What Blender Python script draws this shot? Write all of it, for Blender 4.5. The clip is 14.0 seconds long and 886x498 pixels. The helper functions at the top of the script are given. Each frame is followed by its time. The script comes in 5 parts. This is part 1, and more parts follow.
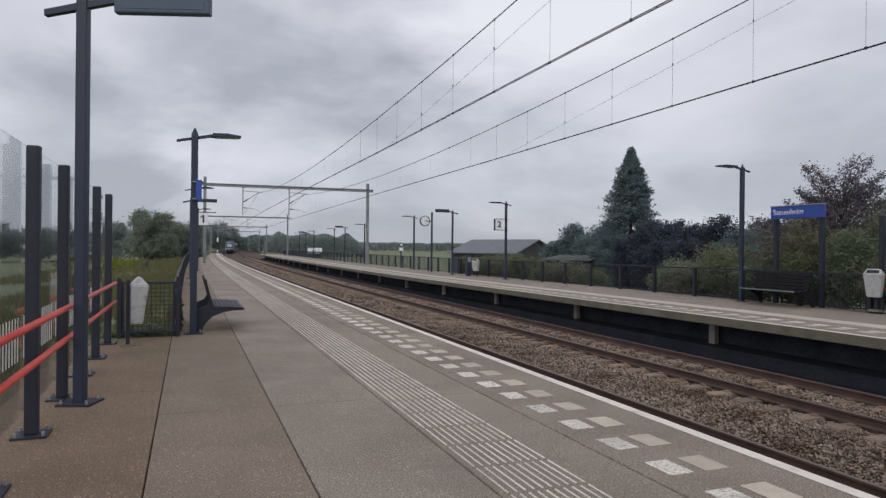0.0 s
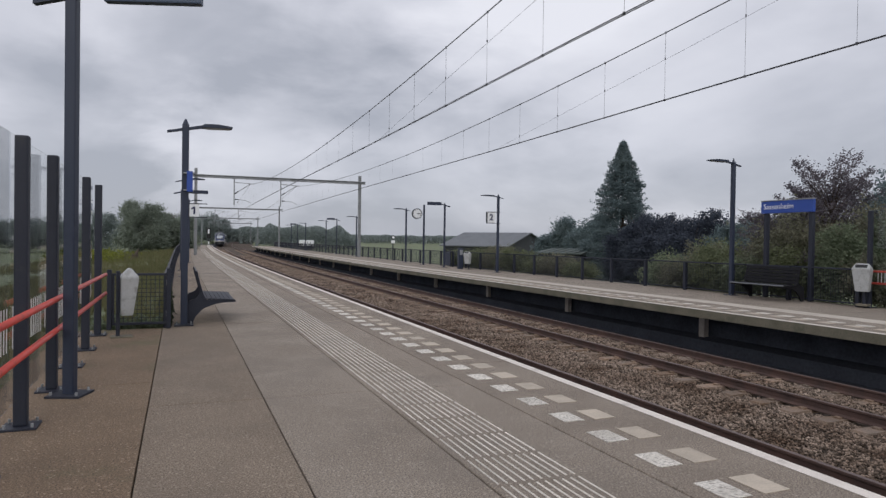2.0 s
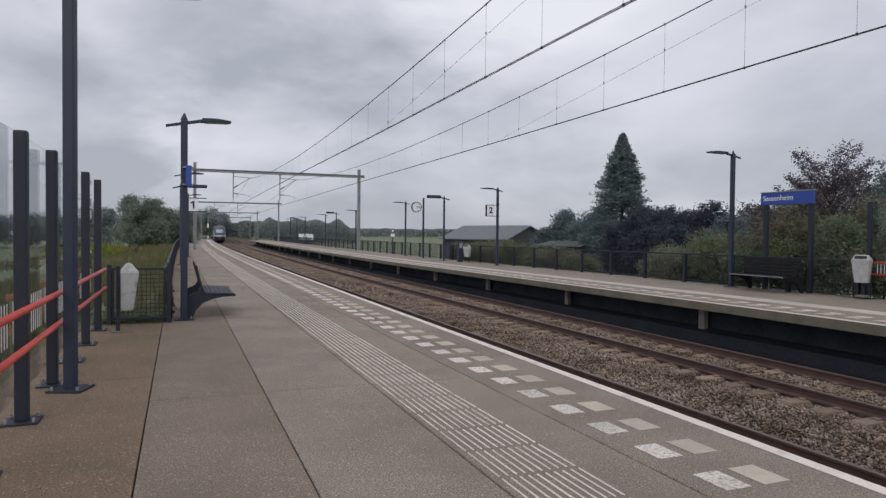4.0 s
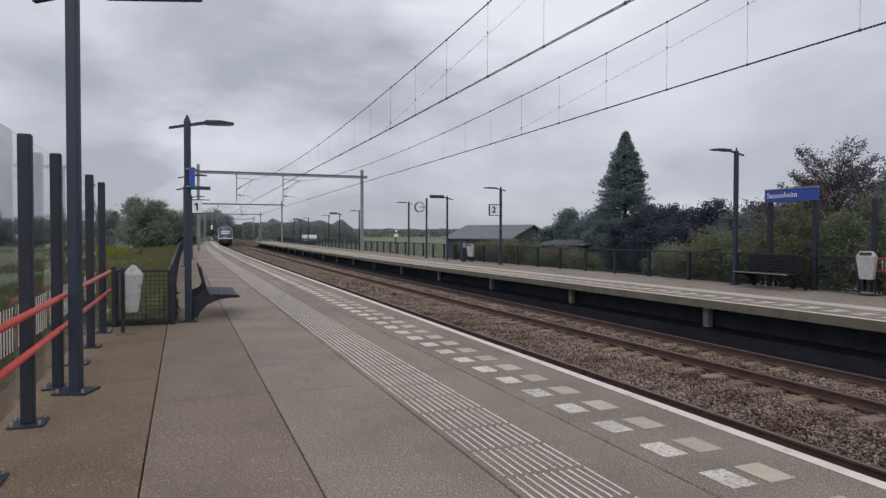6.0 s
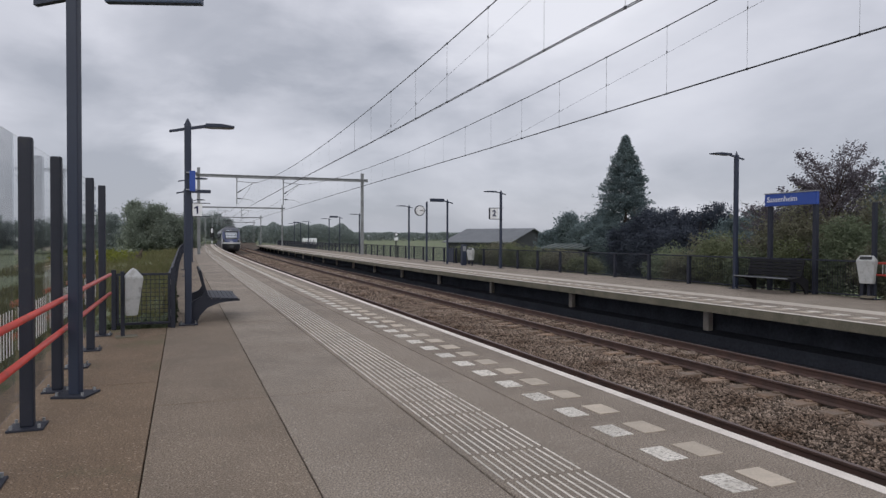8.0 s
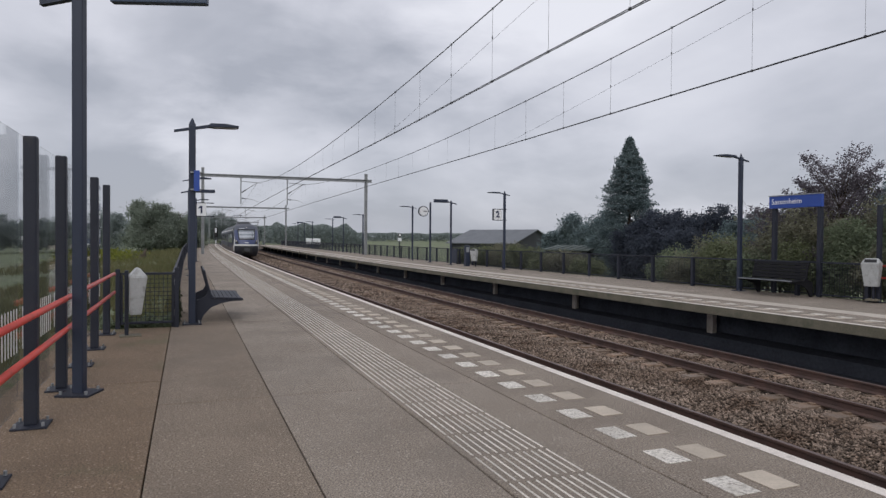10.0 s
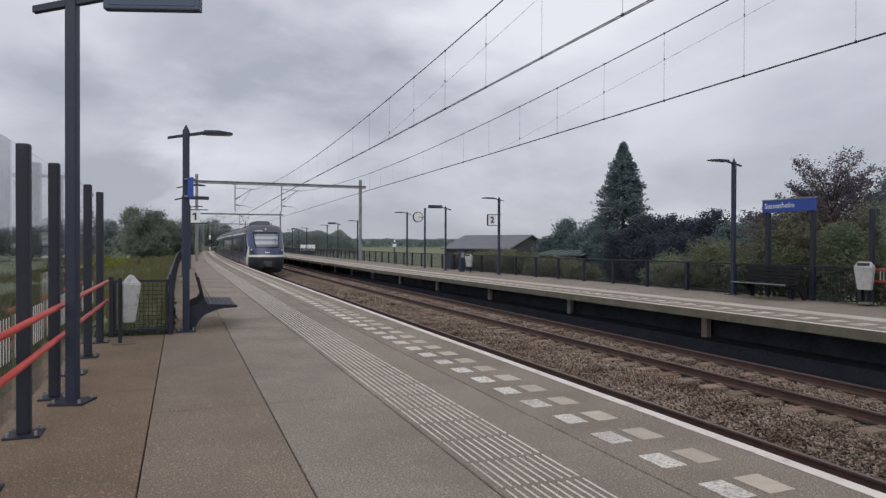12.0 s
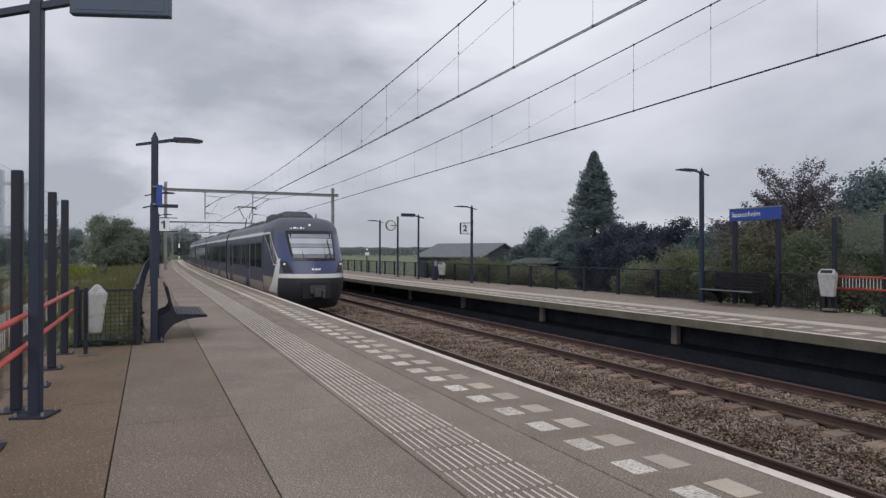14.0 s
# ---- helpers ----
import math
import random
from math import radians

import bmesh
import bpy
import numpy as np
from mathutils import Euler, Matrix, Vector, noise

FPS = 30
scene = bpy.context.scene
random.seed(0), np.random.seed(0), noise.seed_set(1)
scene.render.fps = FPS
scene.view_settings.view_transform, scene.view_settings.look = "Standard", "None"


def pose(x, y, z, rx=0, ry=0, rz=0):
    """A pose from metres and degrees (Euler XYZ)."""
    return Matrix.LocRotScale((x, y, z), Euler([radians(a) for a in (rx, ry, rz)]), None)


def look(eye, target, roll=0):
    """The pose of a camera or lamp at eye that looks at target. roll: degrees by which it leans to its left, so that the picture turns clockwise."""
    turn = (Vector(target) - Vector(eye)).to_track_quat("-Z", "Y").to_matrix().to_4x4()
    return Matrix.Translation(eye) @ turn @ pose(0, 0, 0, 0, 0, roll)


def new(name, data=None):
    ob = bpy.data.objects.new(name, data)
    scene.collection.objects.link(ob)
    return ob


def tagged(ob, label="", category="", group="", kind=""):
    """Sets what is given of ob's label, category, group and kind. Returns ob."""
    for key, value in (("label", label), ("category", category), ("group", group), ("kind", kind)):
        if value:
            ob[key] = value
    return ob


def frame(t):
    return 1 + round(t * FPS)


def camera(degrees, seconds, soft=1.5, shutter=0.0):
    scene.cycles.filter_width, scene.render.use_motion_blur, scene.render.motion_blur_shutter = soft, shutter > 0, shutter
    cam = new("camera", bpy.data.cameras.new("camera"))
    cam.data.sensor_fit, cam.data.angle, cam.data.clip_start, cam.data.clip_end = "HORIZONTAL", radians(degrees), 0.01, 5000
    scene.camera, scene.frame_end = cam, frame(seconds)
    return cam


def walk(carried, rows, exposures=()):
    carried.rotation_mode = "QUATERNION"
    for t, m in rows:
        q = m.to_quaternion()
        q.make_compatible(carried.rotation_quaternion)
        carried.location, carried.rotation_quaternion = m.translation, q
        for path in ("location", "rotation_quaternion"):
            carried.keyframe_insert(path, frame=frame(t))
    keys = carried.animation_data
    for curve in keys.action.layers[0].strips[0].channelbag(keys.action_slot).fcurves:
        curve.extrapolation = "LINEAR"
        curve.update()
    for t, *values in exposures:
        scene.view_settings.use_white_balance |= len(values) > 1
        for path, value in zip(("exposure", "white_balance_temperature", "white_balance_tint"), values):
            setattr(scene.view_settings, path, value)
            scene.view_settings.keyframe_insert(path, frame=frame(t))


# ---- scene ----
# ---------------------------------------------------------------- camera
cam = camera(67.52, 14.0, soft=1.4)
walk(cam, [
    (0, pose(-4.086, 0.004, 1.552, 89.937, -0.564, -20.997)),
    (0.5, pose(-4.086, 0.004, 1.552, 89.779, -0.627, -21.344)),
    (1, pose(-4.086, 0.004, 1.552, 89.682, -0.824, -21.595)),
    (1.5, pose(-4.086, 0.004, 1.552, 89.511, -0.852, -21.678)),
    (2, pose(-4.086, 0.004, 1.552, 89.320, -0.834, -21.688)),
    (2.5, pose(-4.086, 0.004, 1.552, 88.831, -0.717, -21.716)),
    (3, pose(-4.086, 0.004, 1.552, 88.782, -0.607, -21.810)),
    (5.5, pose(-4.086, 0.004, 1.552, 88.629, -0.328, -21.420)),
    (6, pose(-4.086, 0.004, 1.552, 88.716, -0.120, -21.440)),
    (6.5, pose(-4.086, 0.004, 1.552, 88.628, -0.256, -21.376)),
    (7, pose(-4.086, 0.004, 1.552, 88.724, -0.449, -21.244)),
    (7.5, pose(-4.086, 0.004, 1.552, 88.914, -0.246, -21.271)),
    (8, pose(-4.086, 0.004, 1.552, 89.026, -0.188, -21.427)),
    (10.5, pose(-4.086, 0.004, 1.552, 89.118, -0.470, -21.079)),
    (11, pose(-4.086, 0.004, 1.552, 89.276, -0.344, -21.067)),
    (11.5, pose(-4.086, 0.004, 1.552, 89.520, -0.266, -21.321)),
    (12, pose(-4.086, 0.004, 1.552, 89.585, -0.169, -21.584)),
    (12.5, pose(-4.086, 0.004, 1.552, 89.673, -0.116, -21.761)),
    (13, pose(-4.086, 0.004, 1.552, 89.960, -0.097, -22.007)),
    (13.5, pose(-4.086, 0.004, 1.552, 90.074, -0.207, -22.716)),
    (14, pose(-4.086, 0.004, 1.552, 90.311, -0.084, -23.923)),
])

# ---------------------------------------------------------------- world and light
world = bpy.data.worlds.new("overcast_sky")
scene.world = world
world.use_nodes = True
wn, wl = world.node_tree.nodes, world.node_tree.links
wn.clear()


def wnode(kind, **kw):
    n = wn.new(kind)
    for k, v in kw.items():
        n.inputs[k].default_value = v
    return n


sky = wn.new("ShaderNodeTexSky")
sky.sky_type = "NISHITA"
sky.sun_disc = False
sky.sun_elevation, sky.sun_rotation = radians(43), radians(209)
sky_dim = wn.new("ShaderNodeVectorMath")
sky_dim.operation = "SCALE"
sky_dim.inputs["Scale"].default_value = 0.08
wl.new(sky.outputs[0], sky_dim.inputs[0])

coord = wn.new("ShaderNodeTexCoord")
flat = wn.new("ShaderNodeMapping")
flat.inputs["Scale"].default_value = (1.0, 1.0, 2.3)
flat.inputs["Location"].default_value = (0.35, 0.12, 0.55)
wl.new(coord.outputs["Generated"], flat.inputs[0])
big = wnode("ShaderNodeTexNoise", Scale=2.0, Detail=5.0, Roughness=0.45, Distortion=0.35)
wl.new(flat.outputs[0], big.inputs["Vector"])
fine = wnode("ShaderNodeTexNoise", Scale=6.5, Detail=6.0, Roughness=0.55, Distortion=0.2)
wl.new(flat.outputs[0], fine.inputs["Vector"])


def wmath(op, a, b):
    n = wn.new("ShaderNodeMath")
    n.operation = op
    for i, v in enumerate((a, b)):
        if isinstance(v, (int, float)):
            n.inputs[i].default_value = v
        else:
            wl.new(v, n.inputs[i])
    return n.outputs[0]


def cloud_mass(direction, spread, amount):
    """One broad cloud, with its middle in that direction and edges broken by the noise."""
    unit = Vector(direction).normalized()
    shifted = wn.new("ShaderNodeVectorMath")
    shifted.operation = "MULTIPLY_ADD"
    wl.new(fine.outputs["Color"], shifted.inputs[0])
    shifted.inputs[1].default_value = (0.22, 0.22, 0.22)
    wl.new(coord.outputs["Generated"], shifted.inputs[2])
    away = wn.new("ShaderNodeVectorMath")
    away.operation = "DISTANCE"
    wl.new(shifted.outputs[0], away.inputs[0])
    away.inputs[1].default_value = unit + Vector((0.11, 0.11, 0.11))
    ramp = wn.new("ShaderNodeMapRange")
    ramp.interpolation_type = "SMOOTHERSTEP"
    for k, v in (("From Min", 0.0), ("From Max", spread), ("To Min", amount), ("To Max", 0.0)):
        ramp.inputs[k].default_value = v
    wl.new(away.outputs["Value"], ramp.inputs["Value"])
    return ramp.outputs[0]


cover = wmath("ADD", wmath("MULTIPLY", big.outputs["Fac"], 0.84), wmath("MULTIPLY", fine.outputs["Fac"], 0.20))
parts_ = wn.new("ShaderNodeSeparateXYZ")
wl.new(coord.outputs["Generated"], parts_.inputs[0])
low_haze = wn.new("ShaderNodeMapRange")
low_haze.interpolation_type = "SMOOTHSTEP"
for k, v in (("From Min", 0.0), ("From Max", 0.16), ("To Min", -0.10), ("To Max", 0.0)):
    low_haze.inputs[k].default_value = v
wl.new(parts_.outputs["Z"], low_haze.inputs["Value"])
cover = wmath("ADD", cover, low_haze.outputs[0])
cover = wmath("ADD", cover, cloud_mass((0.18, 0.94, 0.29), 0.36, -0.19))
cover = wmath("ADD", cover, cloud_mass((0.05, 0.98, 0.165), 0.15, 0.13))
cover = wmath("ADD", cover, cloud_mass((-0.13, 0.96, 0.21), 0.22, 0.015))
cover = wmath("ADD", cover, cloud_mass((0.46, 0.88, 0.07), 0.30, -0.09))
cover = wmath("ADD", cover, cloud_mass((-0.10, 0.95, 0.30), 0.30, 0.0))
cover = wmath("ADD", cover, cloud_mass((-0.10, 0.98, 0.10), 0.26, -0.17))
cover = wmath("ADD", cover, cloud_mass((0.52, 0.83, 0.27), 0.46, 0.16))
cover = wmath("ADD", cover, cloud_mass((0.26, 0.96, 0.07), 0.24, 0.07))
cover = wmath("ADD", cover, cloud_mass((-0.13, 0.97, 0.14), 0.20, -0.08))
cover = wmath("ADD", cover, cloud_mass((0.02, 0.95, 0.28), 0.20, -0.10))
shade = wn.new("ShaderNodeValToRGB")
shade.color_ramp.elements[0].position, shade.color_ramp.elements[0].color = 0.33, (0.395, 0.414, 0.477, 1)
shade.color_ramp.elements[1].position, shade.color_ramp.elements[1].color = 0.66, (0.792, 0.80, 0.868, 1)
mid = shade.color_ramp.elements.new(0.5)
mid.color = (0.622, 0.634, 0.706, 1)
wl.new(cover, shade.inputs[0])
blend = wn.new("ShaderNodeMix")
blend.data_type = "RGBA"
blend.inputs[0].default_value = 0.93
wl.new(sky_dim.outputs[0], blend.inputs[6])
wl.new(shade.outputs[0], blend.inputs[7])
backdrop_light = wnode("ShaderNodeBackground", Strength=1.0)
wl.new(blend.outputs[2], backdrop_light.inputs[0])
wout = wn.new("ShaderNodeOutputWorld")
wl.new(backdrop_light.outputs[0], wout.inputs[0])

sun = new("sun", bpy.data.lights.new("sun", "SUN"))
sun.data.energy, sun.data.angle, sun.data.color = 0.95, radians(60), (1.0, 0.965, 0.92)
sun.matrix_world = look((-22, -40, 42), (0, 5, 0))
scene.view_settings.exposure = 0.09


# ---------------------------------------------------------------- materials
def material(name, base, rough=0.7, metal=0.0, second=None, patch=0.6, grain=40.0, grain_amount=0.18, bump=0.15, per_piece=0.0,
             island=0.0, spec=0.5, stain=None, stain_scale=1.2, stain_edge=(0.52, 0.66), coat=0.0, specks=None):
    """Principled surface with broad patches, fine grain, stains and relief, in metres of the object."""
    m = bpy.data.materials.new(name)
    m.use_nodes = True
    n, l = m.node_tree.nodes, m.node_tree.links
    b = n["Principled BSDF"]
    b.inputs["Roughness"].default_value, b.inputs["Metallic"].default_value = rough, metal
    b.inputs["Specular IOR Level"].default_value = spec
    b.inputs["Coat Weight"].default_value = coat
    geo = n.new("ShaderNodeNewGeometry")
    pos = geo.outputs["Position"]

    def tex(scale, detail=4.0, rough_=0.55):
        t = n.new("ShaderNodeTexNoise")
        t.inputs["Scale"].default_value, t.inputs["Detail"].default_value, t.inputs["Roughness"].default_value = scale, detail, rough_
        l.new(pos, t.inputs["Vector"])
        return t

    def mix(fac, a, c, kind="MIX"):
        x = n.new("ShaderNodeMix")
        x.data_type, x.blend_type = "RGBA", kind
        for i, v in ((0, fac), (6, a), (7, c)):
            if isinstance(v, (int, float)):
                x.inputs[i].default_value = v
            elif isinstance(v, tuple):
                x.inputs[i].default_value = (*v, 1)
            else:
                l.new(v, x.inputs[i])
        return x.outputs[2]

    second = second or tuple(c * 0.72 for c in base)
    broad = tex(patch, 5.0)
    edge = n.new("ShaderNodeMapRange")
    edge.inputs["From Min"].default_value, edge.inputs["From Max"].default_value = 0.34, 0.66
    l.new(broad.outputs["Fac"], edge.inputs["Value"])
    col = mix(edge.outputs[0], tuple(base), tuple(second))
    small = tex(grain, 3.0, 0.7)
    g = n.new("ShaderNodeMapRange")
    for k, v in (("From Min", 0.3), ("From Max", 0.7), ("To Min", 1 - grain_amount), ("To Max", 1 + grain_amount)):
        g.inputs[k].default_value = v
    l.new(small.outputs["Fac"], g.inputs["Value"])
    scaled = n.new("ShaderNodeVectorMath")
    scaled.operation = "SCALE"
    l.new(col, scaled.inputs[0])
    l.new(g.outputs[0], scaled.inputs["Scale"])
    col = scaled.outputs[0]
    if specks:
        cells = n.new("ShaderNodeTexVoronoi")
        cells.inputs["Scale"].default_value = 28.0
        l.new(pos, cells.inputs["Vector"])
        dot = n.new("ShaderNodeMapRange")
        for k, v in (("From Min", 0.16), ("From Max", 0.30), ("To Min", 0.75), ("To Max", 0.0)):
            dot.inputs[k].default_value = v
        l.new(cells.outputs["Distance"], dot.inputs["Value"])
        few = n.new("ShaderNodeMath")
        few.operation = "MULTIPLY"
        l.new(dot.outputs[0], few.inputs[0])
        l.new(cells.outputs["Color"], few.inputs[1])
        col = mix(few.outputs[0], col, tuple(specks))
    if stain:
        s = tex(stain_scale, 6.0, 0.6)
        r = n.new("ShaderNodeMapRange")
        r.inputs["From Min"].default_value, r.inputs["From Max"].default_value = stain_edge
        l.new(s.outputs["Fac"], r.inputs["Value"])
        col = mix(r.outputs[0], col, tuple(stain))
    for amount, source in ((per_piece, "piece"), (island, "island")):
        if amount:
            if source == "piece":
                rnd = n.new("ShaderNodeObjectInfo").outputs["Random"]
            else:
                rnd = geo.outputs["Random Per Island"]
            v = n.new("ShaderNodeMapRange")
            v.inputs["To Min"].default_value, v.inputs["To Max"].default_value = 1 - amount, 1 + amount
            l.new(rnd, v.inputs["Value"])
            sc = n.new("ShaderNodeVectorMath")
            sc.operation = "SCALE"
            l.new(col, sc.inputs[0])
            l.new(v.outputs[0], sc.inputs["Scale"])
            col = sc.outputs[0]
    l.new(col, b.inputs["Base Color"])
    if bump:
        bp = n.new("ShaderNodeBump")
        bp.inputs["Strength"].default_value, bp.inputs["Distance"].default_value = bump, 0.01
        l.new(small.outputs["Fac"], bp.inputs["Height"])
        l.new(bp.outputs[0], b.inputs["Normal"])
    return m


def leaf_material(name, base, second):
    m = material(name, base, 0.6, second=second, patch=0.5, grain=2.0, grain_amount=0.16, bump=0, island=0.13, spec=0.1)
    n, l = m.node_tree.nodes, m.node_tree.links
    through_leaf, both = n.new("ShaderNodeBsdfTranslucent"), n.new("ShaderNodeMixShader")
    both.inputs[0].default_value = 0.42
    l.new(n["Principled BSDF"].inputs["Base Color"].links[0].from_socket, through_leaf.inputs["Color"])
    l.new(n["Principled BSDF"].outputs[0], both.inputs[1])
    l.new(through_leaf.outputs[0], both.inputs[2])
    l.new(both.outputs[0], n["Material Output"].inputs["Surface"])
    return m


def glow(name, colour, strength):
    m = bpy.data.materials.new(name)
    m.use_nodes = True
    b = m.node_tree.nodes["Principled BSDF"]
    b.inputs["Base Color"].default_value = (*colour, 1)
    b.inputs["Emission Color"].default_value, b.inputs["Emission Strength"].default_value = (*colour, 1), strength
    return m


def pane_material(name, tint=(0.97, 0.985, 0.98), gloss=0.9):
    """Clear sheet glass: light goes straight through, gloss grows towards grazing."""
    m = bpy.data.materials.new(name)
    m.use_nodes = True
    n, l = m.node_tree.nodes, m.node_tree.links
    n.remove(n["Principled BSDF"])
    clear, shine, both = n.new("ShaderNodeBsdfTransparent"), n.new("ShaderNodeBsdfGlossy"), n.new("ShaderNodeMixShader")
    clear.inputs["Color"].default_value = (*tint, 1)
    shine.inputs["Roughness"].default_value = 0.0
    facing = n.new("ShaderNodeLayerWeight")
    steep, level = n.new("ShaderNodeMath"), n.new("ShaderNodeMath")
    steep.operation, level.operation = "POWER", "MULTIPLY_ADD"
    steep.inputs[1].default_value = 5.0
    level.inputs[1].default_value, level.inputs[2].default_value = gloss, 0.03
    facing.inputs["Blend"].default_value = 0.5
    l.new(facing.outputs["Facing"], steep.inputs[0])
    l.new(steep.outputs[0], level.inputs[0])
    l.new(level.outputs[0], both.inputs[0])
    l.new(clear.outputs[0], both.inputs[1])
    l.new(shine.outputs[0], both.inputs[2])
    l.new(both.outputs[0], n["Material Output"].inputs["Surface"])
    return m


CONCRETE = material("platform_concrete", (0.272, 0.229, 0.187), 0.88, second=(0.212, 0.174, 0.139), patch=0.7, grain=85, grain_amount=0.85, bump=0.9, specks=(0.52, 0.465, 0.40),
                    per_piece=0.07, stain=(0.172, 0.147, 0.124), stain_scale=0.8, stain_edge=(0.50, 0.78))
CONCRETE_BROWN = material("weathered_concrete", (0.212, 0.150, 0.098), 0.9, second=(0.142, 0.097, 0.062), patch=0.6, grain=80, grain_amount=0.85, bump=0.9, specks=(0.48, 0.38, 0.285),
                          per_piece=0.05, stain=(0.12, 0.12, 0.06), stain_scale=0.6, stain_edge=(0.54, 0.72))
CONCRETE_EDGE = material("edge_concrete", (0.258, 0.214, 0.172), 0.88, second=(0.188, 0.152, 0.121), patch=0.8, grain=84, grain_amount=0.85, bump=0.6, per_piece=0.05, specks=(0.42, 0.38, 0.33))
CONCRETE_MID = material("brownish_concrete", (0.240, 0.190, 0.144), 0.88, second=(0.173, 0.133, 0.098), patch=0.6, grain=82, grain_amount=0.85, bump=0.9, specks=(0.50, 0.425, 0.34),
                        per_piece=0.05, stain=(0.150, 0.118, 0.090), stain_scale=0.7, stain_edge=(0.48, 0.76))
CONCRETE_RAW = material("raw_concrete", (0.175, 0.155, 0.118), 0.9, second=(0.112, 0.105, 0.074), patch=1.6, grain=30, bump=0.3, stain=(0.10, 0.10, 0.07), stain_scale=2.2)
# dark blue-grey: the shade under the far deck is put into this colour
UNDER_WALL = material("shaded_wall", (0.072, 0.078, 0.094), 1.0, second=(0.052, 0.057, 0.070), patch=1.2, grain=14, bump=0.4, spec=0.05)
PALE_STRIP = material("pale_tactile_strip", (0.50, 0.45, 0.39), 0.8, second=(0.41, 0.365, 0.31), patch=1.4, grain=40, grain_amount=0.25, bump=0.2)
PIER = material("pier_concrete", (0.47, 0.43, 0.40), 0.9, second=(0.38, 0.33, 0.28), patch=2.0, grain=40, bump=0.2)
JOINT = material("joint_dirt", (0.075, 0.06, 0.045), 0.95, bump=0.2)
WHITE_PAINT = material("worn_white_paint", (0.72, 0.66, 0.60), 0.7, second=(0.62, 0.56, 0.51), patch=3.0, grain=60, grain_amount=0.1, bump=0.1,
                       stain=(0.40, 0.37, 0.33), stain_scale=6.0, stain_edge=(0.58, 0.72))
WHITE_TILE = material("white_tile", (0.74, 0.70, 0.64), 0.75, second=(0.56, 0.52, 0.46), patch=5.0, grain=50, grain_amount=0.2, bump=0.15, per_piece=0.15,
                      stain=(0.33, 0.30, 0.26), stain_scale=38.0, stain_edge=(0.50, 0.62))
GREY_TILE = material("beige_tile", (0.49, 0.42, 0.34), 0.75, second=(0.41, 0.355, 0.29), patch=5.0, grain=60, grain_amount=0.12, bump=0.12, per_piece=0.1)
RIB = material("tactile_rib", (0.74, 0.70, 0.64), 0.75, second=(0.60, 0.56, 0.50), patch=3.0, grain=60, bump=0.1, island=0.12)
BALLAST = material("ballast_bed", (0.12, 0.094, 0.077), 0.95, second=(0.08, 0.064, 0.052), patch=1.0, grain=22, grain_amount=0.6, bump=1.0, spec=0.1)
STONE = material("ballast_stone", (0.262, 0.207, 0.168), 0.9, second=(0.165, 0.121, 0.094), patch=0.8, grain=60, grain_amount=0.25, bump=0.2, island=0.75, stain=(0.080, 0.050, 0.034), stain_scale=1.1, stain_edge=(0.48, 0.70), spec=0.15)
MOSS = material("mossy_grime", (0.105, 0.10, 0.048), 0.95, second=(0.135, 0.11, 0.07), patch=2.2, grain=55, grain_amount=0.5, bump=0.8, stain=(0.085, 0.095, 0.035), stain_scale=3.0)
SLEEPER = material("stained_sleeper", (0.245, 0.160, 0.105), 0.9, second=(0.185, 0.145, 0.118), patch=2.6, grain=40, grain_amount=0.35, bump=0.4, per_piece=0.30, stain=(0.13, 0.095, 0.07), stain_scale=3.0, stain_edge=(0.56, 0.7))
RAIL_RUST = material("rusty_rail", (0.098, 0.056, 0.045), 0.85, second=(0.062, 0.039, 0.034), patch=3.0, grain=60, bump=0.2)
RAIL_TOP = material("worn_rail_head", (0.15, 0.105, 0.095), 0.5, metal=0.4, second=(0.11, 0.078, 0.07), patch=2.0, grain=50, bump=0.05)
# near-black soil colour stands in for the shade below the platforms
SHADED_SOIL = material("shaded_soil", (0.050, 0.054, 0.065), 1.0, second=(0.038, 0.041, 0.050), patch=1.0, grain=14, bump=0.6, spec=0.05)
GRASS_GROUND = material("meadow_ground", (0.118, 0.148, 0.078), 0.95, second=(0.130, 0.142, 0.084), patch=0.22, grain=9, grain_amount=0.45, bump=0.9,
                        stain=(0.15, 0.185, 0.080), stain_scale=0.07, stain_edge=(0.5, 0.62))
GRASS = leaf_material("grass_blade", (0.125, 0.135, 0.06), (0.165, 0.15, 0.08))
FLOWER = leaf_material("yellow_weed", (0.20, 0.21, 0.04), (0.13, 0.15, 0.04))
STEEL = material("anthracite_coated_steel", (0.0120, 0.0150, 0.0275), 0.6, second=(0.0155, 0.0185, 0.032), patch=2.5, grain=90, grain_amount=0.12, bump=0.04,
                 stain=(0.030, 0.029, 0.032), stain_scale=5.0, stain_edge=(0.62, 0.78))
# near display's dark blue steel, lightened by lens haze put into the colour
DISPLAY_HAZED = material("hazed_display_steel", (0.050, 0.074, 0.125), 0.5, second=(0.057, 0.082, 0.132), patch=2.0, grain=60, grain_amount=0.06, bump=0.02)
STEEL_BLUE = material("dark_blue_coated_steel", (0.017, 0.025, 0.050), 0.5, second=(0.021, 0.029, 0.054), patch=2.0, grain=80, grain_amount=0.1, bump=0.03)
GALV = material("galvanised_steel", (0.32, 0.33, 0.34), 0.55, metal=0.35, second=(0.24, 0.25, 0.26), patch=2.0, grain=25, bump=0.05)
WIRE = material("oxidised_copper_wire", (0.10, 0.105, 0.12), 0.6, metal=0.3, bump=0)
RED = material("red_coated_tube", (0.62, 0.075, 0.055), 0.42, second=(0.52, 0.06, 0.045), patch=2.5, grain=50, grain_amount=0.08, bump=0.03, stain=(0.42, 0.07, 0.05), stain_scale=7.0)
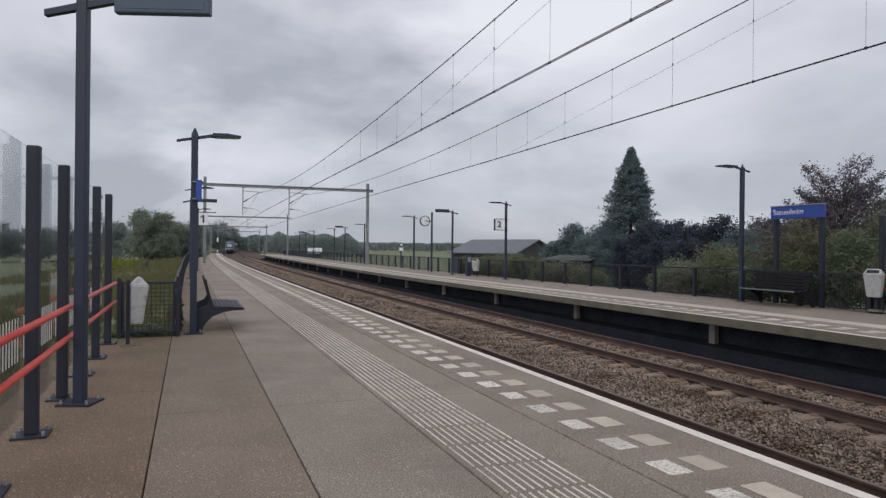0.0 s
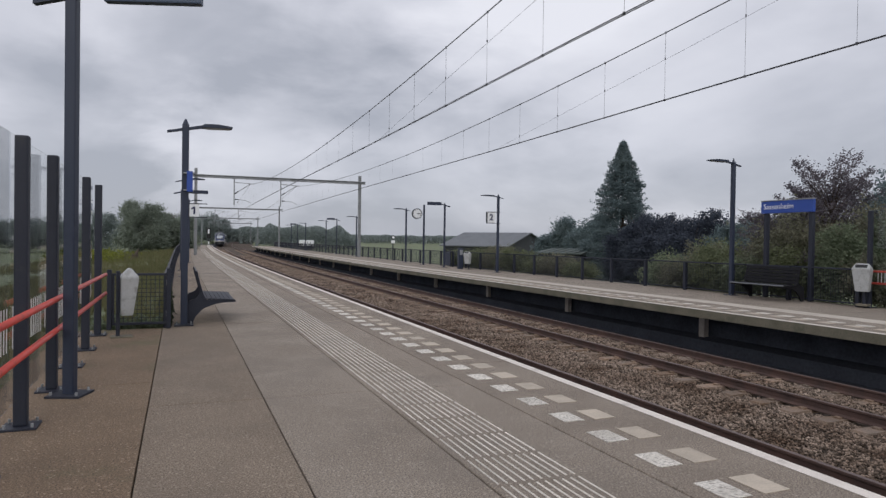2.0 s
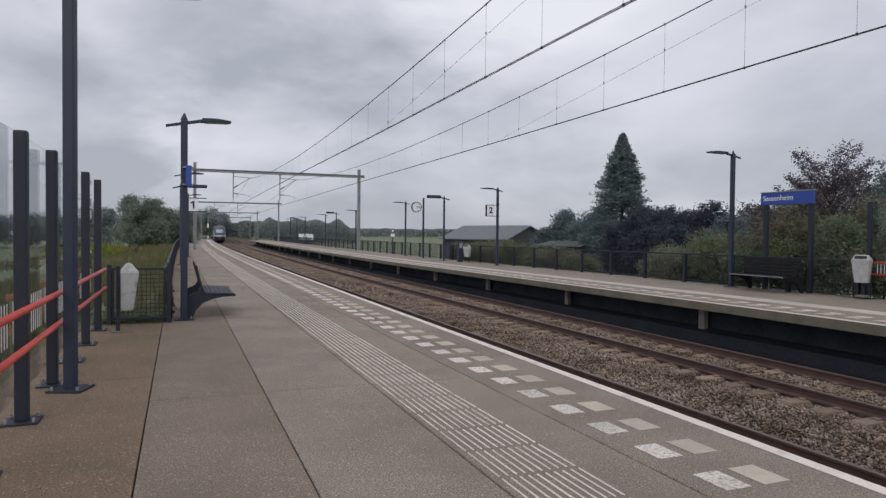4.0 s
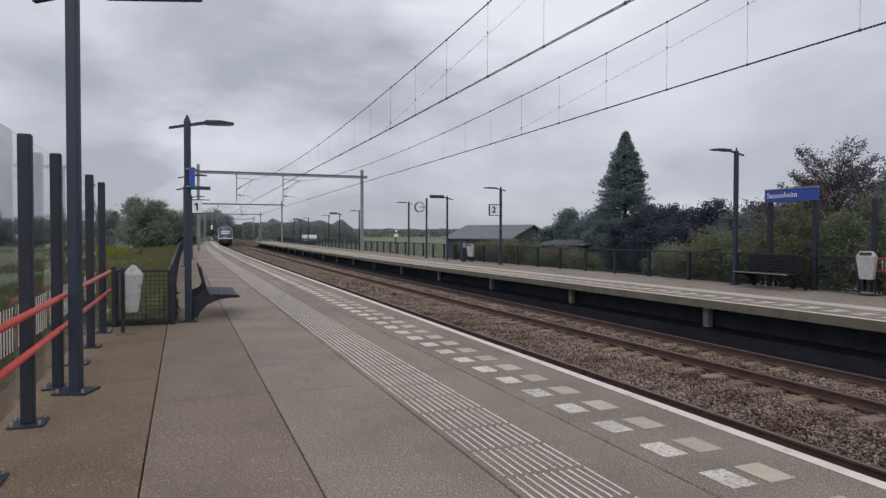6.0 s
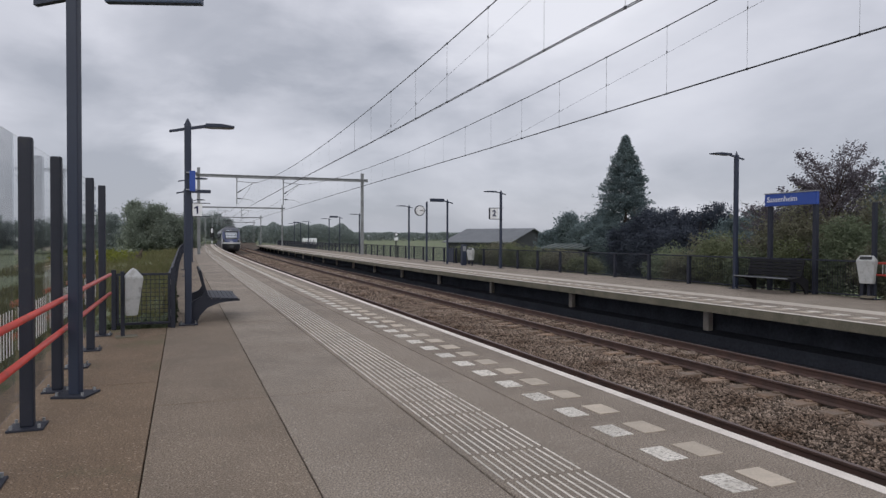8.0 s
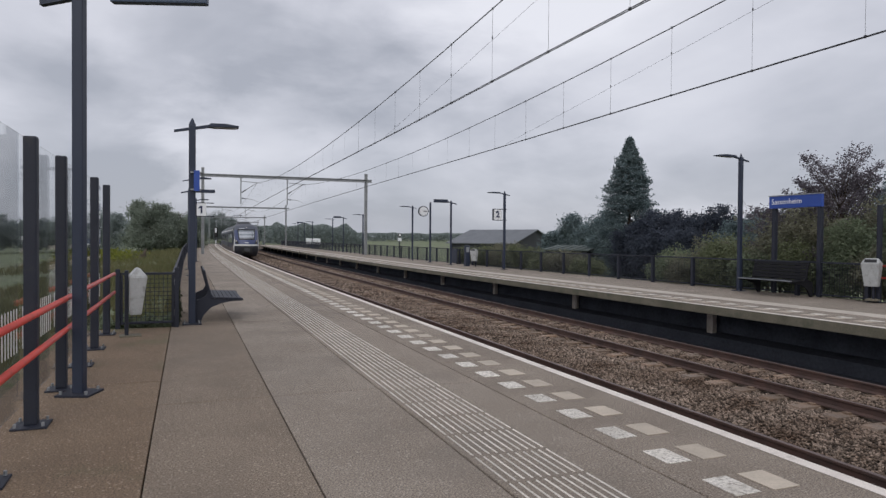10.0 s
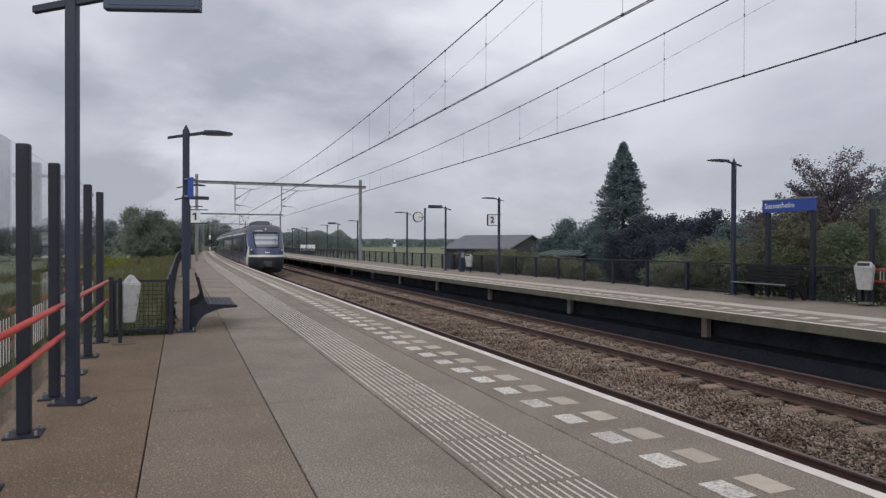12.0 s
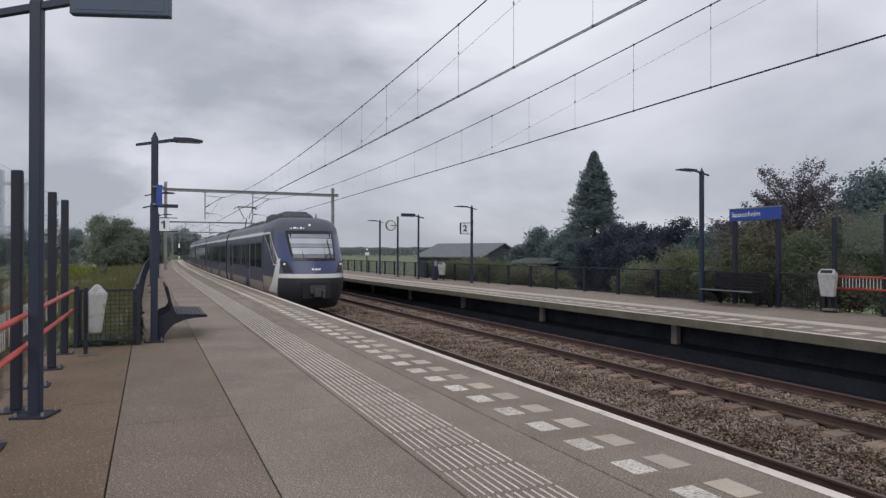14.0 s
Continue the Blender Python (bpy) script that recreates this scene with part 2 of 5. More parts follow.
BIN_GREY = material("grey_coated_bin", (0.46, 0.47, 0.47), 0.5, second=(0.38, 0.39, 0.39), patch=3.0, grain=40, grain_amount=0.08, bump=0.03, stain=(0.30, 0.30, 0.29), stain_scale=8.0)
SIGN_BLUE = material("blue_sign_enamel", (0.020, 0.066, 0.33), 0.35, second=(0.017, 0.058, 0.30), patch=2.0, grain=30, grain_amount=0.04, bump=0)
WHITE = material("white_enamel", (0.80, 0.81, 0.82), 0.4, second=(0.74, 0.75, 0.77), patch=2.0, grain=30, grain_amount=0.03, bump=0)
NAVY = material("navy_lettering", (0.012, 0.02, 0.08), 0.4, bump=0)
BLACK = material("black_plastic", (0.012, 0.012, 0.013), 0.5, bump=0)
BARK = material("bark", (0.085, 0.065, 0.05), 0.95, patch=2.0, grain=18, grain_amount=0.4, bump=0.8)
LEAF_GREEN = leaf_material("leaf_green", (0.215, 0.25, 0.16), (0.16, 0.195, 0.128))
LEAF_IVY = leaf_material("leaf_ivy", (0.055, 0.07, 0.04), (0.04, 0.052, 0.03))
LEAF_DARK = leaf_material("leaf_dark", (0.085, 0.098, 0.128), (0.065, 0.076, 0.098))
LEAF_LIGHT = leaf_material("leaf_light", (0.20, 0.22, 0.125), (0.15, 0.17, 0.10))
LEAF_OLIVE = leaf_material("leaf_olive", (0.225, 0.22, 0.155), (0.17, 0.172, 0.125))
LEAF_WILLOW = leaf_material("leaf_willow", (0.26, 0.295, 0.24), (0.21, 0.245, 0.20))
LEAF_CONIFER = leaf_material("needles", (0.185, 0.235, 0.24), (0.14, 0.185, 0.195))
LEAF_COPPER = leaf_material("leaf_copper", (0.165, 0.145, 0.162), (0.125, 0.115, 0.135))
# leaf colour paled and blued by distance haze painted into it
LEAF_HAZED = leaf_material("hazed_far_foliage", (0.28, 0.32, 0.305), (0.23, 0.27, 0.262))
PANE = pane_material("clear_pane", (0.985, 0.99, 0.99), 0.65)
PANE_DULL = pane_material("dull_pane", (0.86, 0.89, 0.89), 0.05)
ROOF_UNIT = material("dusty_roof_unit", (0.060, 0.063, 0.070), 0.7, second=(0.045, 0.047, 0.052), patch=1.5, grain=12, bump=0.1)
BENCH_BLACK = material("black_bench_steel", (0.010, 0.010, 0.012), 0.75, second=(0.013, 0.013, 0.016), patch=2.0, grain=40, bump=0.05, spec=0.2)
ROOF = material("slate_grey_roof", (0.15, 0.16, 0.175), 0.7, second=(0.12, 0.13, 0.145), patch=0.8, grain=12, bump=0.1)
OUT_ROOF = material("weathered_roof_sheet", (0.115, 0.135, 0.130), 0.9, second=(0.085, 0.10, 0.097), patch=0.9, grain=12, bump=0.1, spec=0.15)
SHED_WALL = material("dark_shed_boards", (0.05, 0.055, 0.06), 0.8, second=(0.04, 0.043, 0.047), patch=1.0, grain=12, bump=0.2)
TRAIN_NAVY = material("train_navy_paint", (0.019, 0.027, 0.055), 0.42, second=(0.024, 0.032, 0.060), patch=0.7, grain=20, grain_amount=0.08, bump=0, spec=0.3)
TRAIN_BLUE = material("train_front_blue", (0.030, 0.046, 0.125), 0.3, second=(0.034, 0.05, 0.13), patch=0.7, grain=20, grain_amount=0.05, bump=0, coat=0.3)
TRAIN_WHITE = material("train_white_paint", (0.66, 0.66, 0.64), 0.35, second=(0.56, 0.55, 0.52), patch=1.0, grain=20, grain_amount=0.06, bump=0)
TRAIN_GREY = material("train_roof_grey", (0.18, 0.19, 0.21), 0.7, second=(0.14, 0.15, 0.165), patch=0.9, grain=15, grain_amount=0.1, bump=0.05)
# brown of road dust plus the platform's reflection, both put into the colour
TRAIN_SKIRT = material("skirt_dust_and_reflection", (0.30, 0.25, 0.215), 0.6, second=(0.22, 0.185, 0.16), patch=1.2, grain=20, grain_amount=0.15, bump=0.05)
TRAIN_UNDER = material("train_dark_underside", (0.020, 0.022, 0.030), 0.65, second=(0.028, 0.028, 0.034), patch=1.5, grain=20, bump=0.1)
TRAIN_GLASS = material("tinted_train_glass", (0.010, 0.012, 0.016), 0.08, bump=0, spec=0.45)
# windscreen bands: sky reflection is painted into the blinds' dim and pale tones
BLIND_DIM = material("shaded_sun_blind", (0.24, 0.265, 0.30), 0.3, second=(0.20, 0.22, 0.25), patch=2.0, grain=20, grain_amount=0.06, bump=0, coat=0.6)
BLIND_GLEAM = material("sky_gleam_blind", (0.43, 0.46, 0.50), 0.3, second=(0.36, 0.39, 0.43), patch=2.0, grain=20, grain_amount=0.06, bump=0, coat=0.6)
HEADLIGHT = glow("headlight", (1.0, 0.94, 0.85), 0.15)
TRAIN_HEAD = material("train_slate_header", (0.078, 0.086, 0.112), 0.5, second=(0.066, 0.073, 0.096), patch=0.8, grain=20, grain_amount=0.06, bump=0)


# ---------------------------------------------------------------- building blocks
def bend(y):
    """How far the line has swung to the right at y metres along it."""
    return 0.00034 * max(0.0, y - 30.0) ** 2 / 2


def heading(y):
    return -math.degrees(math.atan(0.00034 * max(0.0, y - 30.0)))


def fall(s, y):
    """How far the far platform has sunk at y metres along it."""
    return 0.11 * min(1.0, max(0.0, (y - 8.0) / 30.0)) if s > 7.0 else 0.0


def at(s, y, z=0.0):
    return Vector((s + bend(y), y, z - fall(s, y)))


def box(bm, lo, hi, bevel=0.0, m=None):
    lo, hi = Vector(lo), Vector(hi)
    mm = Matrix.Translation((lo + hi) / 2) @ Matrix.Diagonal((*(hi - lo), 1))
    if m is not None:
        mm = m @ mm
    made = bmesh.ops.create_cube(bm, size=1.0, matrix=mm)["verts"]
    if bevel:
        edges = list({e for v in made for e in v.link_edges})
        bmesh.ops.bevel(bm, geom=edges, offset=bevel, segments=2, profile=0.6, affect="EDGES")
    return bm


def tube(bm, a, b, r0, r1=None, n=10, cap=True):
    a, b = Vector(a), Vector(b)
    d = b - a
    m = Matrix.Translation((a + b) / 2) @ d.to_track_quat("Z", "Y").to_matrix().to_4x4()
    bmesh.ops.create_cone(bm, cap_ends=cap, cap_tris=False, segments=n, radius1=r0, radius2=r0 if r1 is None else r1, depth=d.length, matrix=m)
    return bm


def prism(bm, outline, lo, hi, axis="x"):
    """An outline of (u, v) pairs pushed from lo to hi along an axis."""
    def place(u, v, w):
        return {"x": (w, u, v), "y": (u, w, v), "z": (u, v, w)}[axis]
    a = [bm.verts.new(place(u, v, lo)) for u, v in outline]
    b = [bm.verts.new(place(u, v, hi)) for u, v in outline]
    k = len(outline)
    bm.faces.new(a)
    bm.faces.new(b[::-1])
    for i in range(k):
        bm.faces.new((a[i], b[i], b[(i + 1) % k], a[(i + 1) % k]))
    bmesh.ops.recalc_face_normals(bm, faces=bm.faces)
    return bm


def mesh_of(name, bm, mat, smooth=False):
    me = bpy.data.meshes.new(name)
    bm.to_mesh(me)
    bm.free()
    me.materials.append(mat)
    if smooth:
        me.polygons.foreach_set("use_smooth", [True] * len(me.polygons))
    return me


def part(name, bm, mat, parent, label="", smooth=False):
    ob = new(name, mesh_of(name, bm, mat, smooth))
    ob.parent = parent
    return tagged(ob, label)


def piece(name, me, parent, m):
    ob = new(name, me)
    ob.parent = parent
    ob.matrix_basis = m
    return ob


def raw_mesh(name, verts, faces, mat):
    """Fast mesh from number arrays; faces all of one corner count."""
    me = bpy.data.meshes.new(name)
    k = faces.shape[1]
    me.vertices.add(len(verts))
    me.vertices.foreach_set("co", np.asarray(verts, np.float32).ravel())
    me.loops.add(faces.size)
    me.loops.foreach_set("vertex_index", faces.astype(np.int32).ravel())
    me.polygons.add(len(faces))
    me.polygons.foreach_set("loop_start", np.arange(0, faces.size, k, dtype=np.int32))
    me.update(calc_edges=True)
    me.materials.append(mat)
    return me


def sweep(profile, stations, closed=False):
    """A lateral profile of (s, z) drawn along the line."""
    bm = bmesh.new()
    rings = [[bm.verts.new(at(s, y, z)) for s, z in profile] for y in stations]
    k = len(profile)
    for a, b in zip(rings, rings[1:]):
        for i in range(k if closed else k - 1):
            j = (i + 1) % k
            bm.faces.new((a[i], b[i], b[j], a[j]))
    if closed:
        bm.faces.new(rings[0])
        bm.faces.new(rings[-1][::-1])
    bmesh.ops.recalc_face_normals(bm, faces=bm.faces)
    return bm


def stations(lo, hi, step=6.0):
    k = max(1, round((hi - lo) / step))
    return [lo + (hi - lo) * i / k for i in range(k + 1)]


RAIL_Z = -0.83
TRACK_1, TRACK_2 = 1.76, 5.90
EDGE_2 = 7.60
END_1, END_2 = 150.0, 146.0


# ---------------------------------------------------------------- setting: ground, track bed, platforms
def build_ground():
    """One sheet from the railway cutting to the horizon."""
    bm = bmesh.new()
    cols = [-2500, -900, -300, -120, -60, -35, -22, -14, -9, -6.6, -5.62, -5.40, -1.2, 0.6, 2.4, 6.72, 7.1, 8.4, 12.9, 13.6, 15.5, 19, 26, 40, 70, 130, 320, 900, 2500]
    level = [-1.5, -1.5, -1.5, -1.5, -1.45, -1.35, -1.15, -0.9, -0.62, -0.36, -0.25, -1.25, -1.25, -1.22, -1.07, -1.03, -1.10, -1.15, -1.2, -0.28, -0.5, -1.2, -1.5, -1.6, -1.6, -1.6, -1.6, -1.6, -1.6]
    rows = [-400, -120, -40, -12] + list(range(-4, 13, 2)) + [12.3, 14, 17, 20, 25, 30, 40, 50, 65, 80, 100, 125, 150, 180, 220, 270, 340, 430, 600, 1000, 2600]
    grid = []
    for y in rows:
        line = []
        for s, z in zip(cols, level):
            if s == -5.62 or s == -5.40:
                s += 1.0 if y > 12.25 else 0.0
            if s < -6 or s > 13:
                z += 0.10 * noise.noise(Vector((s * 0.13, y * 0.13, 0)))
            line.append(bm.verts.new((s + bend(min(y, 430)), y, z)))
        grid.append(line)
    for a, b in zip(grid, grid[1:]):
        for i in range(len(cols) - 1):
            f = bm.faces.new((a[i], a[i + 1], b[i + 1], b[i]))
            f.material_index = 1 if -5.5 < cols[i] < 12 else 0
            # below the decks the bed takes the colour with their shade in it
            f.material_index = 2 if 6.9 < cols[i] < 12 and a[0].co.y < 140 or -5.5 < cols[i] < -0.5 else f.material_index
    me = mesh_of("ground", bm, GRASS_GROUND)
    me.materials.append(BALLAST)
    me.materials.append(SHADED_SOIL)
    tagged(new("ground", me), "grassy ground with a ballast bed between the platforms", "ground", kind="structure")


def build_ballast_stones():
    """Loose stones over the bed, denser where they lie near."""
    rng = np.random.default_rng(4)
    base = np.array([(1, 0, 0), (-1, 0, 0), (0, 1, 0), (0, -1, 0), (0, 0, 1), (0, 0, -1)], float)
    tri = np.array([(0, 2, 4), (2, 1, 4), (1, 3, 4), (3, 0, 4), (2, 0, 5), (1, 2, 5), (3, 1, 5), (0, 3, 5)])
    spots = []
    for lo, hi, per, size in ((0, 2.5, 120, 0.04), (2.5, 14, 800, 0.0235), (14, 26, 520, 0.028), (26, 55, 150, 0.044), (55, 100, 45, 0.07)):
        k = int((hi - lo) * 5.0 * per)
        spots.append(np.stack([rng.uniform(2.0, 7.0, k), rng.uniform(lo, hi, k), np.full(k, size)], 1))
    p = np.concatenate(spots)
    k = len(p)
    near_rail = np.zeros(k, bool)
    for c in (TRACK_1 + 0.7525, TRACK_2 - 0.7525, TRACK_2 + 0.7525):
        near_rail |= abs(p[:, 0] - c) < 0.10
    p = p[~near_rail]
    # most stones are brushed off the sleepers of the second track
    along = np.abs((p[:, 1] + 5.66 + 0.3) % 0.6 - 0.3)
    shoulder = (p[:, 0] > 4.62) & (p[:, 0] < 5.15)
    middle = (p[:, 0] >= 5.15) & (p[:, 0] < 6.70)
    chance = rng.uniform(0, 1, len(p))
    p = p[~((along < 0.14) & ((shoulder & (chance < 0.93)) | (middle & (chance < 0.5))))]
    k = len(p)
    z = np.interp(p[:, 0], [2.0, 2.5, 2.62, 3.4, 4.0, 4.4, 4.7, 5.1, 5.4, 6.75, 7.0], [-1.09, -1.08, -1.055, -1.012, -1.012, -1.012, -1.03, -1.028, -1.01, -1.01, -1.08]) + rng.uniform(-0.01, 0.012, k)
    swing = 0.00034 * np.maximum(0, p[:, 1] - 30) ** 2 / 2
    centre = np.stack([p[:, 0] + swing, p[:, 1], z], 1)
    scale = p[:, 2][:, None, None] * rng.uniform(0.45, 1.55, (k, 1, 3)) * np.array([1.0, 1.0, 0.75])
    corners = base[None] * scale + rng.normal(0, 0.22, (k, 6, 3)) * p[:, 2][:, None, None]
    a = rng.uniform(0, 6.28, k)
    ca, sa = np.cos(a)[:, None], np.sin(a)[:, None]
    x, y, zz = corners[..., 0], corners[..., 1], corners[..., 2]
    tilt = rng.uniform(-0.8, 0.8, k)[:, None]
    y, zz = y * np.cos(tilt) - zz * np.sin(tilt), y * np.sin(tilt) + zz * np.cos(tilt)
    corners = np.stack([x * ca - y * sa, x * sa + y * ca, zz], 2) + centre[:, None]
    faces = tri[None] + (np.arange(k) * 6)[:, None, None]
    ob = new("ballast", raw_mesh("ballast", corners.reshape(-1, 3), faces.reshape(-1, 3), STONE))
    tagged(ob, "grey-brown crushed stone ballast between the tracks", "ballast", kind="stuff")


RAIL_PROFILE = [(-0.07, -0.16), (-0.07, -0.145), (-0.012, -0.12), (-0.012, -0.045), (-0.036, -0.03), (-0.036, -0.004),
                (-0.030, 0.0), (0.030, 0.0), (0.036, -0.004), (0.036, -0.03), (0.012, -0.045), (0.012, -0.12), (0.07, -0.145), (0.07, -0.16)]


def build_track(name, centre):
    root = tagged(new(name), "rusty rails on brown-stained concrete sleepers in ballast", "railway track", kind="structure")
    line = stations(-12, 60, 6) + stations(66, 430, 7)
    for side in (-0.7525, 0.7525):
        bm = sweep([(centre + side + s, RAIL_Z + z) for s, z in RAIL_PROFILE], line, True)
        me = mesh_of("rail", bm, RAIL_RUST)
        me.materials.append(RAIL_TOP)
        for f in me.polygons:
            if f.normal.z > 0.9 and f.center.z > RAIL_Z - 0.01:
                f.material_index = 1
        ob = new("rail", me)
        ob.parent = root
    return root


def sleeper_mesh():
    bm = bmesh.new()
    outline = [(-1.26, 0.0), (-1.22, 0.05), (-0.40, 0.05), (-0.30, 0.02), (0.30, 0.02), (0.40, 0.05), (1.22, 0.05), (1.26, 0.0), (1.26, -0.14), (-1.26, -0.14)]
    prism(bm, outline, -0.125, 0.125, "y")
    for x in (-0.7525, 0.7525):
        for d in (-0.12, 0.12):
            box(bm, (x + d - 0.04, -0.05, 0.04), (x + d + 0.04, 0.05, 0.075))
    return mesh_of("sleeper", bm, SLEEPER)


def build_sleepers(track, centre, first):
    me = sleeper_mesh()
    y = first
    while y < 150:
        a = at(centre, y, RAIL_Z - 0.215)
        piece("sleeper", me, track, pose(*a, 0, 0, heading(y) + random.uniform(-0.6, 0.6)))
        y += 0.6


ROWS_1 = (-5.95, -4.34, -3.31, -2.24, -1.14, 0.0)


def build_platform_1():
    root = tagged(new("platform_1"), "concrete slab platform with a white edge line and tactile strip", "platform", kind="structure")
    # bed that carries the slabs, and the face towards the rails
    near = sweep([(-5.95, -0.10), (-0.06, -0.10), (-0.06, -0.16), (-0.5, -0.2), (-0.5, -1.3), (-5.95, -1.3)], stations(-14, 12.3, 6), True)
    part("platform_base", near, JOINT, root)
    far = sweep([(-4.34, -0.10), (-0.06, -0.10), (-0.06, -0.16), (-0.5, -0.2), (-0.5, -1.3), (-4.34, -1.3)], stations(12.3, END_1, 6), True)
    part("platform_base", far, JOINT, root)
    for i, (lo, hi) in enumerate(zip(ROWS_1, ROWS_1[1:])):
        y = -11.7 + (0.3 if i in (1, 2) else 0.27 if i == 3 else 1.4)
        while y < END_1:
            top = min(y + 6.0, END_1)
            if i == 0:
                if y > 12.2:
                    break
                top = min(top, 12.25)
            g = (0.005, 0.005, 0.006, 0.008, 0.007)[i]
            s0, s1 = lo + g, hi - (g if i < 4 else 0)
            bm = bmesh.new()
            b = 0.006
            ys = (y + max(g, 0.007), top - max(g, 0.007))
            low = [at(s, yy, -0.11) for yy, s in ((ys[0], s0), (ys[0], s1), (ys[1], s1), (ys[1], s0))]
            mid_ = [v + Vector((0, 0, 0.11 - b)) for v in low]
            cap = [at(s, yy, 0.0) for yy, s in ((ys[0] + b, s0 + b), (ys[0] + b, s1 - b), (ys[1] - b, s1 - b), (ys[1] - b, s0 + b))]
            rings = [[bm.verts.new(v) for v in ring] for ring in (low, mid_, cap)]
            for a, c in zip(rings, rings[1:]):
                for j in range(4):
                    bm.faces.new((a[j], a[(j + 1) % 4], c[(j + 1) % 4], c[j]))
            bm.faces.new(rings[2])
            part("slab", bm, CONCRETE_BROWN if i == 0 else CONCRETE_MID if i == 1 else CONCRETE_EDGE if i == 4 else CONCRETE, root)
            y += 6.0
    # mossy grime along the back of the slabs
    bm = bmesh.new()
    last = None
    for k in range(72):
        y = -2.0 + k * 0.2
        s = -5.76 + 0.05 * noise.noise(Vector((y * 1.7, 3.1, 0))) + 0.03 * noise.noise(Vector((y * 6.0, 7.7, 0)))
        row = [bm.verts.new(at(-5.948, y, 0.016)), bm.verts.new(at(s - 0.05, y, 0.012)), bm.verts.new(at(s, y, 0.001))]
        for j in range(2) if last else ():
            bm.faces.new((last[j], last[j + 1], row[j + 1], row[j]))
        last = row
    part("moss_strip", bm, MOSS, root, "greenish moss and grime on the slab edge")
    # white line on the edge
    part("edge_line", sweep([(-0.118, 0.002), (-0.118, 0.006), (-0.004, 0.006), (-0.004, 0.002)], stations(-12, END_1, 6), True), WHITE_PAINT, root, "worn white safety line")
    return root


def tile_mesh(name, mat, w=0.2, d=0.29):
    bm = bmesh.new()
    box(bm, (-w / 2, -d / 2, 0), (w / 2, d / 2, 0.007), 0.003)
    return mesh_of(name, bm, mat)


def build_marker_tiles(platform, sides, first, last, z=0.0):
    for s, me in sides:
        y = first
        while y < last:
            piece("tile", me, platform, pose(*at(s, y, z), 0, 0, heading(y) + random.uniform(-0.8, 0.8)))
            y += 0.608


def build_ribs(platform, lo, hi, first, last):
    """Raised guiding ribs, in courses with small gaps."""
    bm = bmesh.new()
    count = 10
    y = first
    while y < last:
        for i in range(count):
            s = lo + (hi - lo) * (i + 0.5) / count
            a, b = at(s, y + 0.045), at(s, y + 0.53)
            w = 0.0062
            v = [bm.verts.new(p + Vector((dx, 0, z))) for p in (a, b) for dx, z in ((-w, 0.001), (-w * 0.7, 0.007), (w * 0.7, 0.007), (w, 0.001))]
            for j in range(3):
                bm.faces.new((v[j], v[j + 1], v[j + 5], v[j + 4]))
            bm.faces.new(v[0:4][::-1])
            bm.faces.new(v[4:8])
        y += 0.535
    ob = part("tactile_ribs", bm, RIB, platform, "pale raised guiding ribs")
    tagged(ob, kind="stuff")


def build_platform_2():
    root = tagged(new("platform_2"), "concrete platform on piers with a white edge line", "platform", kind="structure")
    line = stations(-14, END_2, 6)
    part("deck", sweep([(EDGE_2, 0.0), (EDGE_2, -0.19), (8.0, -0.24), (12.9, -0.3), (12.9, 0.0)], line, True), CONCRETE_RAW, root, "mossy concrete deck")
    part("paving", sweep([(EDGE_2 + 0.12, 0.002), (EDGE_2 + 0.12, 0.006), (12.7, 0.006), (12.7, 0.002)], line, True), CONCRETE, root)
    part("edge_line", sweep([(EDGE_2 + 0.004, 0.004), (EDGE_2 + 0.004, 0.008), (EDGE_2 + 0.118, 0.010), (EDGE_2 + 0.118, 0.004)], line, True), WHITE_PAINT, root, "worn white safety line")
    part("guide_strip", sweep([(9.15, 0.006), (9.15, 0.010), (9.75, 0.010), (9.75, 0.006)], line, True), PALE_STRIP, root, "pale tactile strip")
    # closes the void under the deck, painted as dark as its shade
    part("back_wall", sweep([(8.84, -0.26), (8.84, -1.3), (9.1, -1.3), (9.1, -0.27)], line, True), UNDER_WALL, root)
    bm = bmesh.new()
    box(bm, (-0.07, -0.105, -0.42), (0.07, 0.105, 0.165), 0.012)
    me = mesh_of("pier", bm, PIER)
    # footing tone holds the deck's shade too
    part("footing", sweep([(8.36, -1.3), (8.36, -0.86), (8.83, -0.80), (8.83, -1.3)], line, True), SHADED_SOIL, root, "dark footing below the deck")
    y = 0.56
    while y < END_2:
        piece("pier", me, root, pose(*at(8.68, y, -0.43), 0, 0, heading(y)))
        y += 6.5
    return root


build_ground()
track_a = build_track("track_1", TRACK_1)
track_b = build_track("track_2", TRACK_2)
platform_a = build_platform_1()
platform_b = build_platform_2()
build_ballast_stones()


# ---------------------------------------------------------------- station furniture
def thing(name, label, category, group="", m=None):
    root = tagged(new(name), label, category, group)
    if m is not None:
        root.matrix_basis = m
    return root


def base_plate(root, half=0.16):
    bm = bmesh.new()
    box(bm, (-half, -half, 0.0), (half, half, 0.022), 0.004)
    part("base_plate", bm, STEEL, root)
    for dx in (-1, 1):
        for dy in (-1, 1):
            bm = bmesh.new()
            tube(bm, (dx * half * 0.75, dy * half * 0.75, 0.02), (dx * half * 0.75, dy * half * 0.75, 0.055), 0.014, n=6)
            part("bolt", bm, GALV, root, "galvanised anchor bolt")


